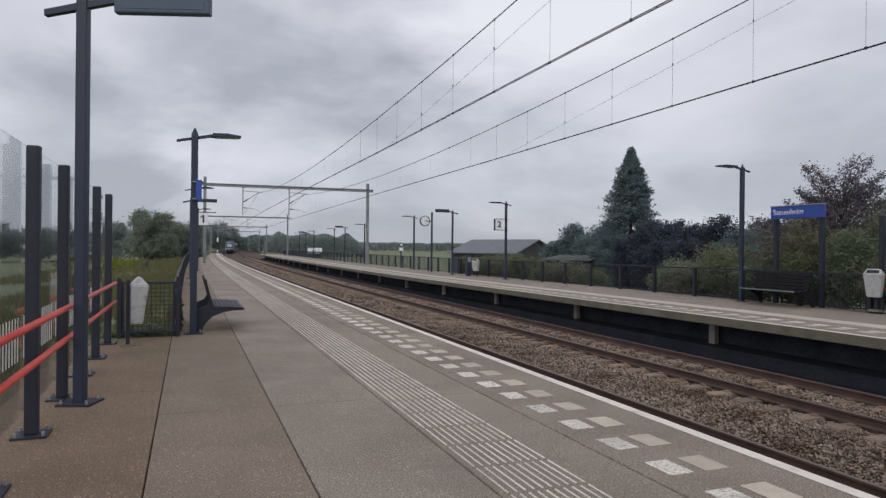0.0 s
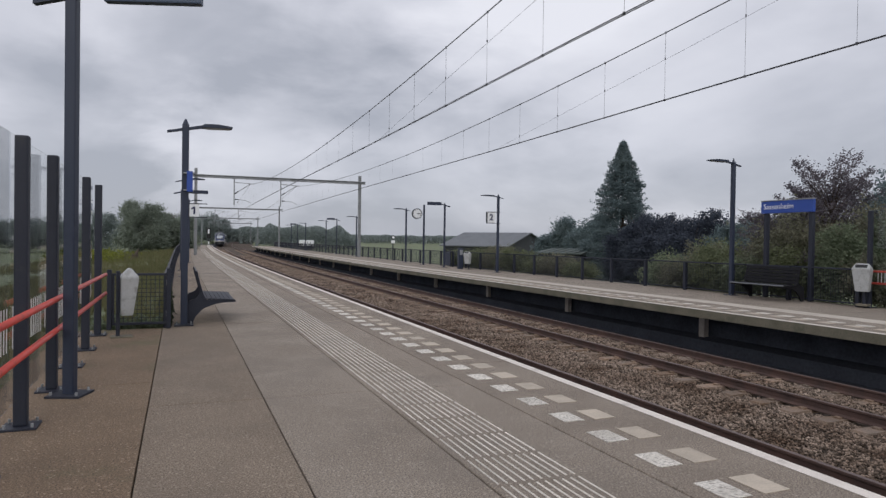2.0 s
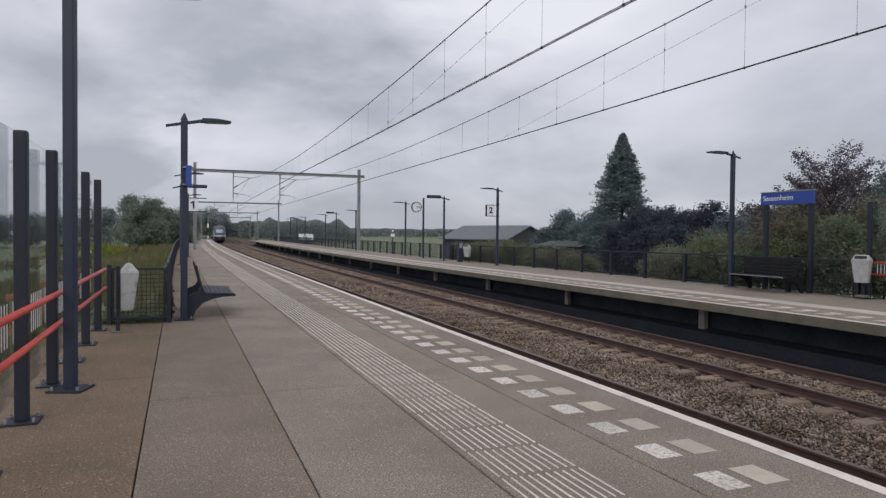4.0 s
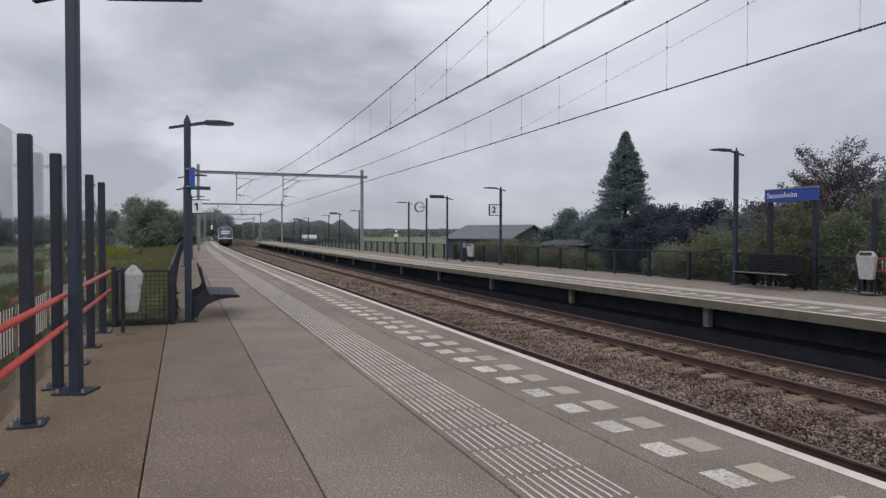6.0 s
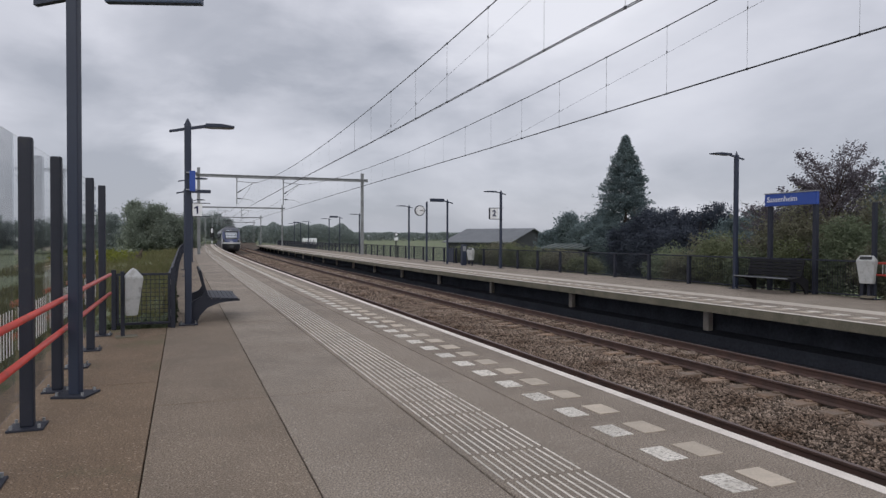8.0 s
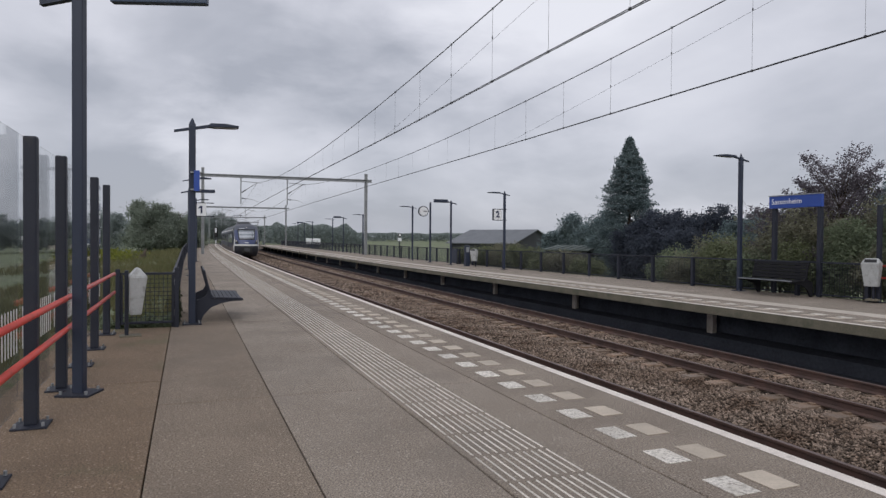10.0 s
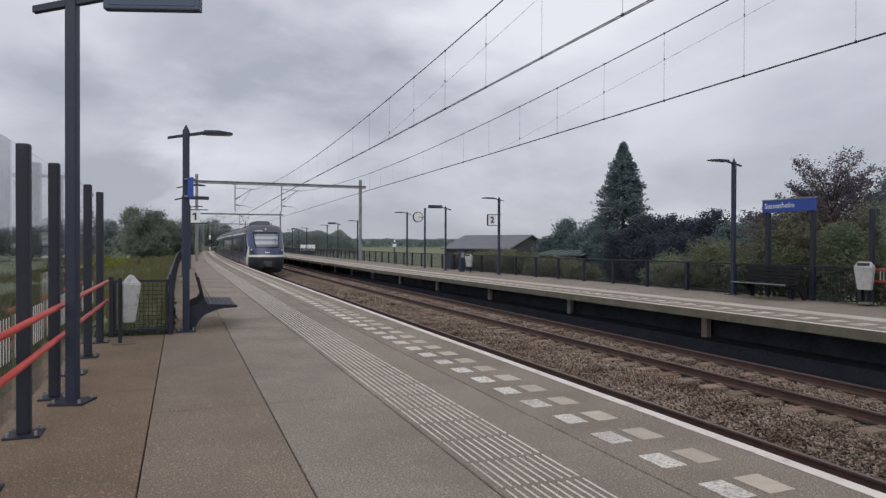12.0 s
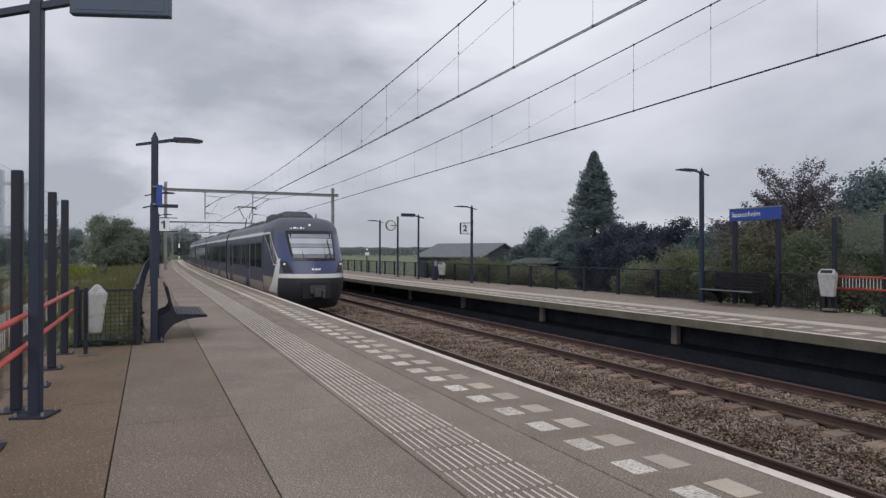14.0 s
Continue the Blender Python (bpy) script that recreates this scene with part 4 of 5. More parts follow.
def clumped(lobes, clumps, per, spread, rng):
    """Points in many small clumps near the surface of a few lobes (x, y, z, rx, ry, rz)."""
    out = []
    weights = np.array([l[3] * l[4] * l[5] for l in lobes]) ** 0.7
    weights /= weights.sum()
    for lobe, w in zip(lobes, weights):
        k = max(3, int(clumps * w))
        u = rng.normal(0, 1, (k, 3))
        u /= np.linalg.norm(u, axis=1)[:, None]
        r = rng.uniform(0.25, 1.0, k) ** 0.45 * (1 + rng.normal(0, 0.10, k))
        c = np.array(lobe[:3]) + u * r[:, None] * np.array(lobe[3:])
        pts = c[:, None] + rng.normal(0, 1, (k, per, 3)) * spread * rng.uniform(0.6, 1.3, (k, 1, 1)) * np.array([1, 1, 0.75])
        out.append(pts.reshape(-1, 3))
    return np.concatenate(out)


def limb_mesh(height, radius, limbs, reach, rng, start=0.25, lift=0.9):
    """A tapered trunk with forked limbs; returns the mesh builder and the limb ends."""
    bm = bmesh.new()
    ends, last, r = [], Vector((0, 0, -0.3)), radius
    joints = []
    for i in range(1, 6):
        nxt = Vector((rng.normal(0, 0.05) * height * 0.3, rng.normal(0, 0.05) * height * 0.3, height * i / 5))
        tube(bm, last, nxt, r, r * 0.74, 7)
        joints.append((nxt, r * 0.74))
        last, r = nxt, r * 0.74
    for i in range(limbs):
        z = rng.uniform(start, 0.98)
        k = min(4, int(z * 5))
        root, rr = joints[k]
        a = rng.uniform(0, 6.283)
        out = Vector((math.cos(a), math.sin(a), lift * rng.uniform(0.5, 1.3))).normalized()
        mid_ = root + out * reach * rng.uniform(0.35, 0.6)
        tip = mid_ + (out + Vector((rng.normal(0, 0.3), rng.normal(0, 0.3), rng.normal(0.15, 0.25)))).normalized() * reach * rng.uniform(0.35, 0.75)
        tube(bm, root, mid_, rr * 0.45, rr * 0.28, 5)
        tube(bm, mid_, tip, rr * 0.28, rr * 0.05, 4)
        ends.append((root, mid_, tip))
    return bm, ends


def tree(name, label, category, place, height, lobes, mat, clumps, per, spread, leaf, seed, trunk=0.16, limbs=9, reach=None, droop=0.0, group="", twigs=0):
    rng = np.random.default_rng(seed)
    root = tagged(new(name), label, category, group)
    root.matrix_basis = pose(*place)
    bm, ends = limb_mesh(height * 0.78, trunk, limbs, reach or height * 0.35, rng)
    part("trunk", bm, BARK, root, "brown bark")
    pts = [clumped(lobes, clumps, per, spread, rng)] if clumps else []
    for a, b, c in ends if twigs else ():
        t = rng.uniform(0.2, 1.0, twigs)[:, None]
        a_, b_, c_ = np.array(a), np.array(b), np.array(c)
        line = np.where(t < 0.5, a_ + (b_ - a_) * t * 2, b_ + (c_ - b_) * (t * 2 - 1))
        pts.append(line + rng.normal(0, spread, (twigs, 3)) * (1.15 - t * 0.7))
    v, f = leaf_quads(np.concatenate(pts), leaf, rng, droop=droop)
    ob = new("crown", raw_mesh("crown", v, f, mat))
    ob.parent = root
    return root


def ray_spot(turn, distance):
    """A spot in the plan at a bearing to the right of the line, seen from the waiting place on the platform."""
    a = math.radians(turn)
    return -4.09 + distance * math.sin(a), distance * math.cos(a)


def conifer(place, height, radius, seed):
    rng = np.random.default_rng(seed)
    root = tagged(new("conifer"), "tall dark green pointed conifer behind the platform hedge", "tree")
    root.matrix_basis = pose(*place)
    bm = bmesh.new()
    tube(bm, (0, 0, -0.3), (0, 0, height * 0.97), 0.22, 0.02, 8)
    pts = []
    for i in range(1050):
        h = rng.uniform(0.02, 1.0) ** 0.85
        a = rng.uniform(0, 6.283)
        tier = 0.5 + 0.5 * math.sin(h * 46.0 + 2.2 * math.sin(a * 2 + 1.3))
        ragged = 1.0 + 0.34 * noise.noise(Vector((math.cos(a) * 1.6, math.sin(a) * 1.6, h * 9.0)))
        r = min(radius * 1.08 * (1.02 - h ** 2.3), radius * 1.0) * ragged * (0.80 + 0.24 * tier) * rng.uniform(0.72, 1.06)
        tip = Vector((math.cos(a) * r, math.sin(a) * r, h * height + r * rng.uniform(-0.12, 0.16)))
        root_ = Vector((0, 0, h * height - r * 0.10))
        if i % 5 == 0:
            tube(bm, root_, tip, 0.025, 0.006, 4)
        t = rng.uniform(0.40, 1.03, 64)[:, None]
        pts.append(np.array(root_) + (np.array(tip) - np.array(root_)) * t + rng.normal(0, 0.10, (64, 3)) * (1.25 - 0.7 * t))
    part("trunk", bm, BARK, root, "brown bark")
    v, f = leaf_quads(np.concatenate(pts), 0.062, rng, 2.4)
    ob = new("crown", raw_mesh("crown", v, f, LEAF_CONIFER))
    ob.parent = root


def copper_tree(place, height, spread, seed, branches=64):
    """Several stems, arching branches and flat sprays of small leaves along them."""
    rng = np.random.default_rng(seed)
    root = tagged(new("tree"), "copper-leaved tree with arching feathery branches", "tree", "copper trees")
    root.matrix_basis = pose(*place)
    bm = bmesh.new()
    tube(bm, (0, 0, -0.3), (0.05, 0, height * 0.55), 0.11, 0.05, 8)
    tube(bm, (0.05, 0, height * 0.5), (0.15, 0.05, height * 0.86), 0.05, 0.015, 6)
    pts = []
    for i in range(branches):
        a, start = rng.uniform(0, 6.283), rng.uniform(0.16, 0.80)
        reach = spread * (1.08 - 0.75 * start) * rng.uniform(0.6, 1.15)
        rise = height * (0.16 + 0.20 * rng.uniform(0, 1)) * (1.1 if start > 0.45 else 0.8)
        line = []
        for k in range(9):
            t = k / 8
            line.append(Vector((math.cos(a) * reach * t, math.sin(a) * reach * t, height * start + rise * (1.35 * t - 0.42 * t * t))))
        for p, q, r in zip(line, line[1:], range(8)):
            tube(bm, p, q, 0.022 * (1 - r / 9), 0.022 * (1 - (r + 1) / 9), 4, False)
        side = Vector((-math.sin(a), math.cos(a), 0))
        for k in range(24):
            t = rng.uniform(0.22, 1.0)
            j = min(7, int(t * 8))
            p = line[j].lerp(line[j + 1], t * 8 - j)
            ln = reach * 0.46 * (1.12 - t) + 0.16
            d = (side * rng.choice((-1, 1)) * rng.uniform(0.5, 1.0) + (line[8] - line[0]).normalized() * rng.uniform(0.3, 1.0) + Vector((0, 0, rng.normal(0.18, 0.42)))).normalized()
            n = 13
            u = rng.uniform(0.0, 1.0, n)[:, None]
            pts.append(np.array(p) + np.array(d) * ln * u + rng.normal(0, 0.045, (n, 3)))
    part("trunk", bm, BARK, root, "thin brown stems")
    v, f = leaf_quads(np.concatenate(pts), 0.046, rng, 1.7)
    ob = new("crown", raw_mesh("crown", v, f, LEAF_COPPER))
    ob.parent = root
    return root


def shrub(place, size, mat, seed, label, dense=1.0, leaf=0.054):
    w, d, h = size
    rng = np.random.default_rng(seed)
    lobes = [(rng.uniform(-w, w) * 0.5, rng.uniform(-d, d) * 0.5, h * rng.uniform(0.35, 0.72), w * 0.55, d * 0.6, h * 0.34) for _ in range(6)]
    tree("shrub", label, "shrub", place, h * 0.8, lobes, mat, int(190 * dense), 58, 0.15, leaf, seed, 0.05, 11, max(w, h) * 0.5, group="shrubs behind the fence", twigs=90)


def build_plants():
    x, y = ray_spot(36.78, 45)
    conifer((x, y, -1.5), 9.6, 2.4, 11)
    # copper-leaved trees, green tree, dark hedge trees
    x, y = ray_spot(52.0, 25.0)
    copper_tree((x, y, -0.9), 4.9, 2.4, 21, 78)
    x, y = ray_spot(48.6, 26.5)
    copper_tree((x, y, -0.9), 3.55, 2.1, 22, 70)
    x, y = ray_spot(57.6, 27.0)
    tree("tree", "dense dark green tree behind the far platform", "tree", (x, y, -1.0), 5.5, [(0, 0, 3.0, 1.9, 1.9, 1.9), (0.3, 0.2, 4.6, 1.0, 1.0, 0.8)], LEAF_CONIFER, 420, 70, 0.26, 0.08, 23, 0.16, 12, 1.2)
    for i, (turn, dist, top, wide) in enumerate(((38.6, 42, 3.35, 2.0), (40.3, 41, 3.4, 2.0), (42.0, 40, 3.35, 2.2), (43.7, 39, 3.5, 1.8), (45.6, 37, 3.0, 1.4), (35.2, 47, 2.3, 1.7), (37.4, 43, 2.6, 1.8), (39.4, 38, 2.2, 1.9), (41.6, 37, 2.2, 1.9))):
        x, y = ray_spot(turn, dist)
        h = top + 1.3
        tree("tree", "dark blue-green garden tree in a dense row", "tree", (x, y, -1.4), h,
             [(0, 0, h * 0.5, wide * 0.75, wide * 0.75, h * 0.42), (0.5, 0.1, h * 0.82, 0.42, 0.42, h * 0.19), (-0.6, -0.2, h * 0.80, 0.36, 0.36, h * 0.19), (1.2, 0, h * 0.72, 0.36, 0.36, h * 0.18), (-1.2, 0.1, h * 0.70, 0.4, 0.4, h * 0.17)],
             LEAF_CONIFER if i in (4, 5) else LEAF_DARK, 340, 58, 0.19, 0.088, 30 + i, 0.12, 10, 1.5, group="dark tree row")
    # bluish needle colour on these round trees paints in some distance haze
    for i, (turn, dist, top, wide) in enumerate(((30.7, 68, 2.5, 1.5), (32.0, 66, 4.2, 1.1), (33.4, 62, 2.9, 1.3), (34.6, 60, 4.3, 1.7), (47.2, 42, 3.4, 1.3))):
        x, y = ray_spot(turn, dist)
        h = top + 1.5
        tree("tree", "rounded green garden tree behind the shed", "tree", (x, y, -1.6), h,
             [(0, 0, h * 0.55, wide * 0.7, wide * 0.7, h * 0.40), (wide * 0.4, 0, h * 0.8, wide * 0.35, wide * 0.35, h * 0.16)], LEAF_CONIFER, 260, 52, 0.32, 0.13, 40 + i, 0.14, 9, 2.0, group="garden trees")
    # shrubs along the back of the far platform
    spots = ((14.0, 9.4, 1.3, 2.6, 0), (14.4, 11.6, 1.4, 2.7, 0), (13.8, 13.2, 1.1, 2.2, 0), (14.8, 14.6, 1.4, 3.0, 2), (14.2, 16.4, 1.2, 2.5, 2), (13.9, 18.3, 1.2, 1.9, 1),
             (14.6, 19.6, 1.3, 1.6, 2), (14.1, 21.4, 1.3, 1.15, 0), (16.4, 12.8, 1.6, 3.0, 0), (16.8, 17.2, 1.6, 3.2, 2),
             (16.6, 21.4, 1.5, 1.8, 0), (13.7, 15.2, 0.9, 1.5, 1), (17.4, 9.6, 1.7, 3.0, 0), (13.6, 10.6, 0.9, 1.3, 0), (13.6, 12.2, 0.9, 1.2, 2), (13.6, 16.9, 0.8, 1.1, 0), (13.6, 20.2, 0.8, 1.0, 2), (15.3, 13.5, 1.2, 3.0, 2), (15.2, 15.7, 1.2, 2.7, 2))
    for i, (s, y, w, h, k) in enumerate(spots):
        mat = (LEAF_GREEN, LEAF_LIGHT, LEAF_OLIVE)[k]
        word = ("dark green", "bright yellow-green", "olive brown-green")[k]
        shrub((s, y, -0.4), (w, w, h + 0.4), mat, 60 + i, word + " leafy shrub growing behind the platform fence", 1.0)
    for i in range(7):
        y = 27.0 + i * 2.3
        shrub((14.0 + 0.1 * (i % 3), y, -0.35), (1.2, 1.35, (0.95 if i < 3 else 1.42 if i < 5 else 1.25) + 0.14 * ((i * 5) % 3)), LEAF_OLIVE if i % 3 == 1 else LEAF_LIGHT, 90 + i, "low green hedge shrub behind the platform fence", 0.9)
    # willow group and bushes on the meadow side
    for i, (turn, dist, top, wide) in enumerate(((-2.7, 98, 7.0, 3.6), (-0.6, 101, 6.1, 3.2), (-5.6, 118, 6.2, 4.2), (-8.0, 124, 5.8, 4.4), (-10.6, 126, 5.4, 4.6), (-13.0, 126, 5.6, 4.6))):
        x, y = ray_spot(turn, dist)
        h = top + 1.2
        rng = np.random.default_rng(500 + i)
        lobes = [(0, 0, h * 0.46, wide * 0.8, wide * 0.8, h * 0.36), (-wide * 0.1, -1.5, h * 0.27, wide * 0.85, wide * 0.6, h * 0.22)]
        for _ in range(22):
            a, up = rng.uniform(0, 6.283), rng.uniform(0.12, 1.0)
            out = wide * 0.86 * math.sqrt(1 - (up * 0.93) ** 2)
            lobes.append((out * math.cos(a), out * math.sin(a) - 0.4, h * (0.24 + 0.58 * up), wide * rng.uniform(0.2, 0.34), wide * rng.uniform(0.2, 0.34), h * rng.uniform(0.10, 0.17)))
        # farther willows take the leaf colour with haze mixed in
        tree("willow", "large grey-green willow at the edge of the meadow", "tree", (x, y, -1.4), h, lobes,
             LEAF_WILLOW if i < 2 else LEAF_HAZED, 600 if i < 2 else 300, 60, 0.34, 0.15, 120 + i, 0.32, 12, wide * 0.5, droop=0.25, group="willows by the meadow")
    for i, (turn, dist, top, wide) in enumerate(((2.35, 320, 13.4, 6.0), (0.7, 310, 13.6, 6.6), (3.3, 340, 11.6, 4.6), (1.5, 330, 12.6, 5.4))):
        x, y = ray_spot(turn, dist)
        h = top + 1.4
        # haze down the line comes from the leaf colour
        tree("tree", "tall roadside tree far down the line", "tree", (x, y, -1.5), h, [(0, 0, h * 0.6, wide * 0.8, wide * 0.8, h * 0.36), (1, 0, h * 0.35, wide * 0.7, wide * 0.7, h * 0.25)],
             LEAF_HAZED, 300, 50, 0.7, 0.30, 140 + i, 0.4, 9, 5.5, group="trees down the line")


def far_woods():
    """Wood and tree belts near the horizon, one mass of leaf clumps."""
    rng = np.random.default_rng(77)
    pts = []
    for lo, hi, dist, top, n in ((5.9, 14.4, 238, 7.2, 34000), (4.6, 6.8, 330, 7.5, 9000), (3.4, 5.2, 460, 9.0, 8000), (13.6, 34, 620, 7.0, 20000), (34, 62, 520, 7.5, 9000), (-40, 3.2, 420, 8.5, 16000)):
        a = np.radians(rng.uniform(lo, hi, n))
        d = dist + rng.uniform(-18, 18, n)
        edge = np.interp(np.degrees(a), [lo, lo + 0.9, hi - 1.6, hi], [0.55, 0.95, 0.92, 0.35]) if dist == 238 else 1.0
        wave = np.array([noise.noise(Vector((float(v) * 60, dist * 0.1, 0))) for v in a]) * 0.16 + 0.9
        z = -1.5 + (top + 1.5) * edge * wave * rng.uniform(0, 1, n) ** 0.55
        pts.append(np.stack([-4.09 + d * np.sin(a), d * np.cos(a), z], 1))
    p = np.concatenate(pts)
    k = len(p)
    size = np.linalg.norm(p[:, :2], axis=1)[:, None] * 0.0019
    v, f = leaf_quads(p, 1.0, rng, 1.2)
    v = (v.reshape(k, 4, 3) - p[:, None]) * size[:, None] + p[:, None]
    tagged(new("far_woods", raw_mesh("far_woods", v.reshape(-1, 3), f, LEAF_HAZED)), "hazy green woods along the flat horizon", "woods", kind="stuff")


def grass_blades():
    rng = np.random.default_rng(5)
    zones = []
    for s0, s1, y0, y1, n, h in ((-5.6, -4.35, 12.35, 18, 5200, 0.14), (-12, -5.98, -6, 24, 32000, 0.20), (-11, -4.4, 18, 45, 16000, 0.26), (-16, -4.6, 45, 95, 9000, 0.42), (-6.14, -5.96, 2.5, 12.2, 2600, 0.16), (12.6, 13.6, 6, 30, 6500, 0.16)):
        zones.append(np.stack([rng.uniform(s0, s1, n), rng.uniform(y0, y1, n), np.full(n, h)], 1))
    p = np.concatenate(zones)
    cols = np.array([-60, -35, -22, -14, -9, -6.6, -5.62, -4.5, 12.9, 13.6, 15.5])
    lev = np.array([-1.45, -1.35, -1.15, -0.9, -0.62, -0.36, -0.25, -0.30, -0.3, -0.28, -0.5])
    z = np.interp(p[:, 0], cols, lev) - 0.03
    k = len(p)
    x = p[:, 0] + 0.00034 * np.maximum(0, p[:, 1] - 30) ** 2 / 2
    foot = np.stack([x, p[:, 1], z], 1)
    h = p[:, 2] * rng.uniform(0.5, 1.5, k)
    a = rng.uniform(0, 6.283, k)
    side = np.stack([np.cos(a), np.sin(a), np.zeros(k)], 1) * (h * 0.05 + 0.004)[:, None]
    lean = rng.normal(0, 0.35, (k, 3)) * h[:, None]
    lean[:, 2] = h
    v = np.stack([foot - side, foot + side, foot + lean], 1).reshape(-1, 3)
    tagged(new("grass", raw_mesh("grass", v, np.arange(k * 3).reshape(k, 3), GRASS)), "unmown grass on the bank beside the platform", "grass", kind="stuff")
    # a patch of yellow-flowering weeds on the bank
    n = 2600
    t = rng.uniform(0, 1, n)
    y = 58 + 16 * t + rng.normal(0, 1.5, n)
    x = -4.09 - y * 0.110 + rng.normal(0, 0.022, n) * y
    c = np.stack([x, y, -0.75 + rng.uniform(0, 1, n) ** 1.5 * 1.1], 1)
    v, f = leaf_quads(c, 0.17, rng)
    tagged(new("weeds", raw_mesh("weeds", v, f, FLOWER)), "yellow-flowering weeds on the grassy bank", "weeds", kind="stuff")


def climbing_weeds():
    """Ivy on the first fence panel and weeds at the foot of the gate."""
    rng = np.random.default_rng(8)
    n = 1500
    y = 12.32 + rng.uniform(0, 1, n) ** 1.6 * 2.6
    z = rng.uniform(0.0, 0.96, n) * np.interp(y, [12.3, 13.2, 15.0], [1.0, 0.9, 0.4])
    x = -4.27 + np.abs(rng.normal(0, 0.035, n)) * (1.2 - z)
    v, f = leaf_quads(np.stack([x, y, z], 1), 0.05, rng, 1.3)
    tagged(new("ivy", raw_mesh("ivy", v, f, LEAF_IVY)), "dark ivy leaves on the platform fence", "ivy", kind="stuff")
    n = 1400
    x = rng.uniform(-5.45, -4.33, n)
    z = rng.uniform(0, 1, n) ** 2.2 * 0.16 * (0.6 + 0.8 * np.abs(np.sin(x * 9.0)))
    v, f = leaf_quads(np.stack([x, rng.uniform(12.28, 12.62, n), z], 1), 0.045, rng, 1.6)
    tagged(new("weeds", raw_mesh("weeds", v, f, LEAF_GREEN)), "low green weeds at the foot of the gate", "weeds", kind="stuff")


def garden_shed():
    """Low building with a pitched slate-grey roof."""
    root = tagged(new("barn"), "low dark barn with a pitched grey roof", "barn")
    turn = math.degrees(math.atan2(4.0, 7.3))
    root.matrix_basis = pose(27.8, 62.0, -1.6, 0, 0, turn)
    w, ln, eave, ridge = 8.3, 8.6, 2.72, 4.12
    t = 0.18
    for lo, hi in (((0, 0, 0), (w, t, eave)), ((0, ln - t, 0), (w, ln, eave)), ((0, t, 0), (t, ln - t, eave)), ((w - t, t, 0), (w, ln - t, eave))):
        bm = bmesh.new()
        box(bm, lo, hi)
        part("wall", bm, SHED_WALL, root)
    for y0 in (0.0, ln - t):
        bm = bmesh.new()
        prism(bm, [(0.0, eave + 0.002), (w, eave + 0.002), (w / 2, ridge - 0.02)], y0, y0 + t, "y")
        part("gable", bm, SHED_WALL, root)
    o = 0.35
    for side in (0, 1):
        bm = bmesh.new()
        drop = (ridge - eave) / (w / 2) * o
        pts = [(-o, eave - drop), (w / 2, ridge), (w / 2, ridge + 0.10), (-o, eave - drop + 0.10)]
        if side:
            pts = [(w - u, v) for u, v in pts]
        prism(bm, pts, -o, ln + o, "y")
        part("roof_slope", bm, ROOF, root, "grey pitched roof")
    for x0 in (1.2, 3.4, 5.6):
        bm = bmesh.new()
        box(bm, (x0, -0.04, 0.9), (x0 + 1.1, -0.004, 2.1), 0.01)
        part("shutter", bm, STEEL, root)
    for y0 in (1.5, 4.4):
        bm = bmesh.new()
        box(bm, (-0.04, y0, 0.7), (-0.004, y0 + 1.6, 2.0), 0.01)
        part("window", bm, TRAIN_GLASS, root, "dark window")


def low_outbuilding():
    """Long low building with a gently sloping roof, behind the hedge."""
    root = tagged(new("outbuilding"), "low outbuilding with a grey-green sloping roof behind the hedge", "outbuilding")
    x0, y0 = ray_spot(29.9, 46)
    x1, y1 = ray_spot(33.4, 45)
    ln = math.hypot(x1 - x0, y1 - y0)
    root.matrix_basis = pose(x0, y0, -1.6, 0, 0, math.degrees(math.atan2(y1 - y0, x1 - x0)))
    for lo, hi in (((0, 0, 0), (ln, 0.15, 2.42)), ((0, 2.85, 0), (ln, 3.0, 2.66)), ((0, 0.15, 0), (0.15, 2.85, 2.42)), ((ln - 0.15, 0.15, 0), (ln, 2.85, 2.42))):
        bm = bmesh.new()
        box(bm, lo, hi)
        part("wall", bm, SHED_WALL, root)
    bm = bmesh.new()
    prism(bm, [(-0.25, 2.40), (3.2, 2.68), (3.2, 2.76), (-0.25, 2.48)], -0.2, ln + 0.2, "x")
    part("roof", bm, OUT_ROOF, root, "grey-green sheet roof")
    for i in range(5):
        bm = bmesh.new()
        prism(bm, [(-0.26, 2.482), (3.21, 2.762), (3.21, 2.80), (-0.26, 2.52)], ln * (i + 0.5) / 5, ln * (i + 0.5) / 5 + 0.05, "x")
        part("roof_rib", bm, OUT_ROOF, root)


def parked_trailer():
    root = tagged(new("trailer"), "white parked trailer beside the far fence", "trailer")
    x, y = ray_spot(10.05, 175)
    root.matrix_basis = pose(x, y, -1.45, 0, 0, 20)
    bm = bmesh.new()
    box(bm, (-1.6, -1.0, 1.2), (1.6, 1.0, 2.75), 0.1)
    part("body", bm, WHITE, root)
    for x0 in (-1.3, -0.4, 0.5):
        bm = bmesh.new()
        box(bm, (x0, -1.02, 1.5), (x0 + 0.12, -1.003, 2.4))
        part("seam", bm, TRAIN_GREY, root)
    for x0 in (-0.9, 0.9):
        for y0 in (-0.9, 0.9):
            bm = bmesh.new()
            tube(bm, (x0, y0 - 0.12, 0.35), (x0, y0 + 0.12, 0.35), 0.35, n=16)
            part("wheel", bm, BLACK, root)
    bm = bmesh.new()
    box(bm, (-1.5, -0.8, 0.6), (1.5, 0.8, 1.198))
    part("chassis", bm, STEEL, root)


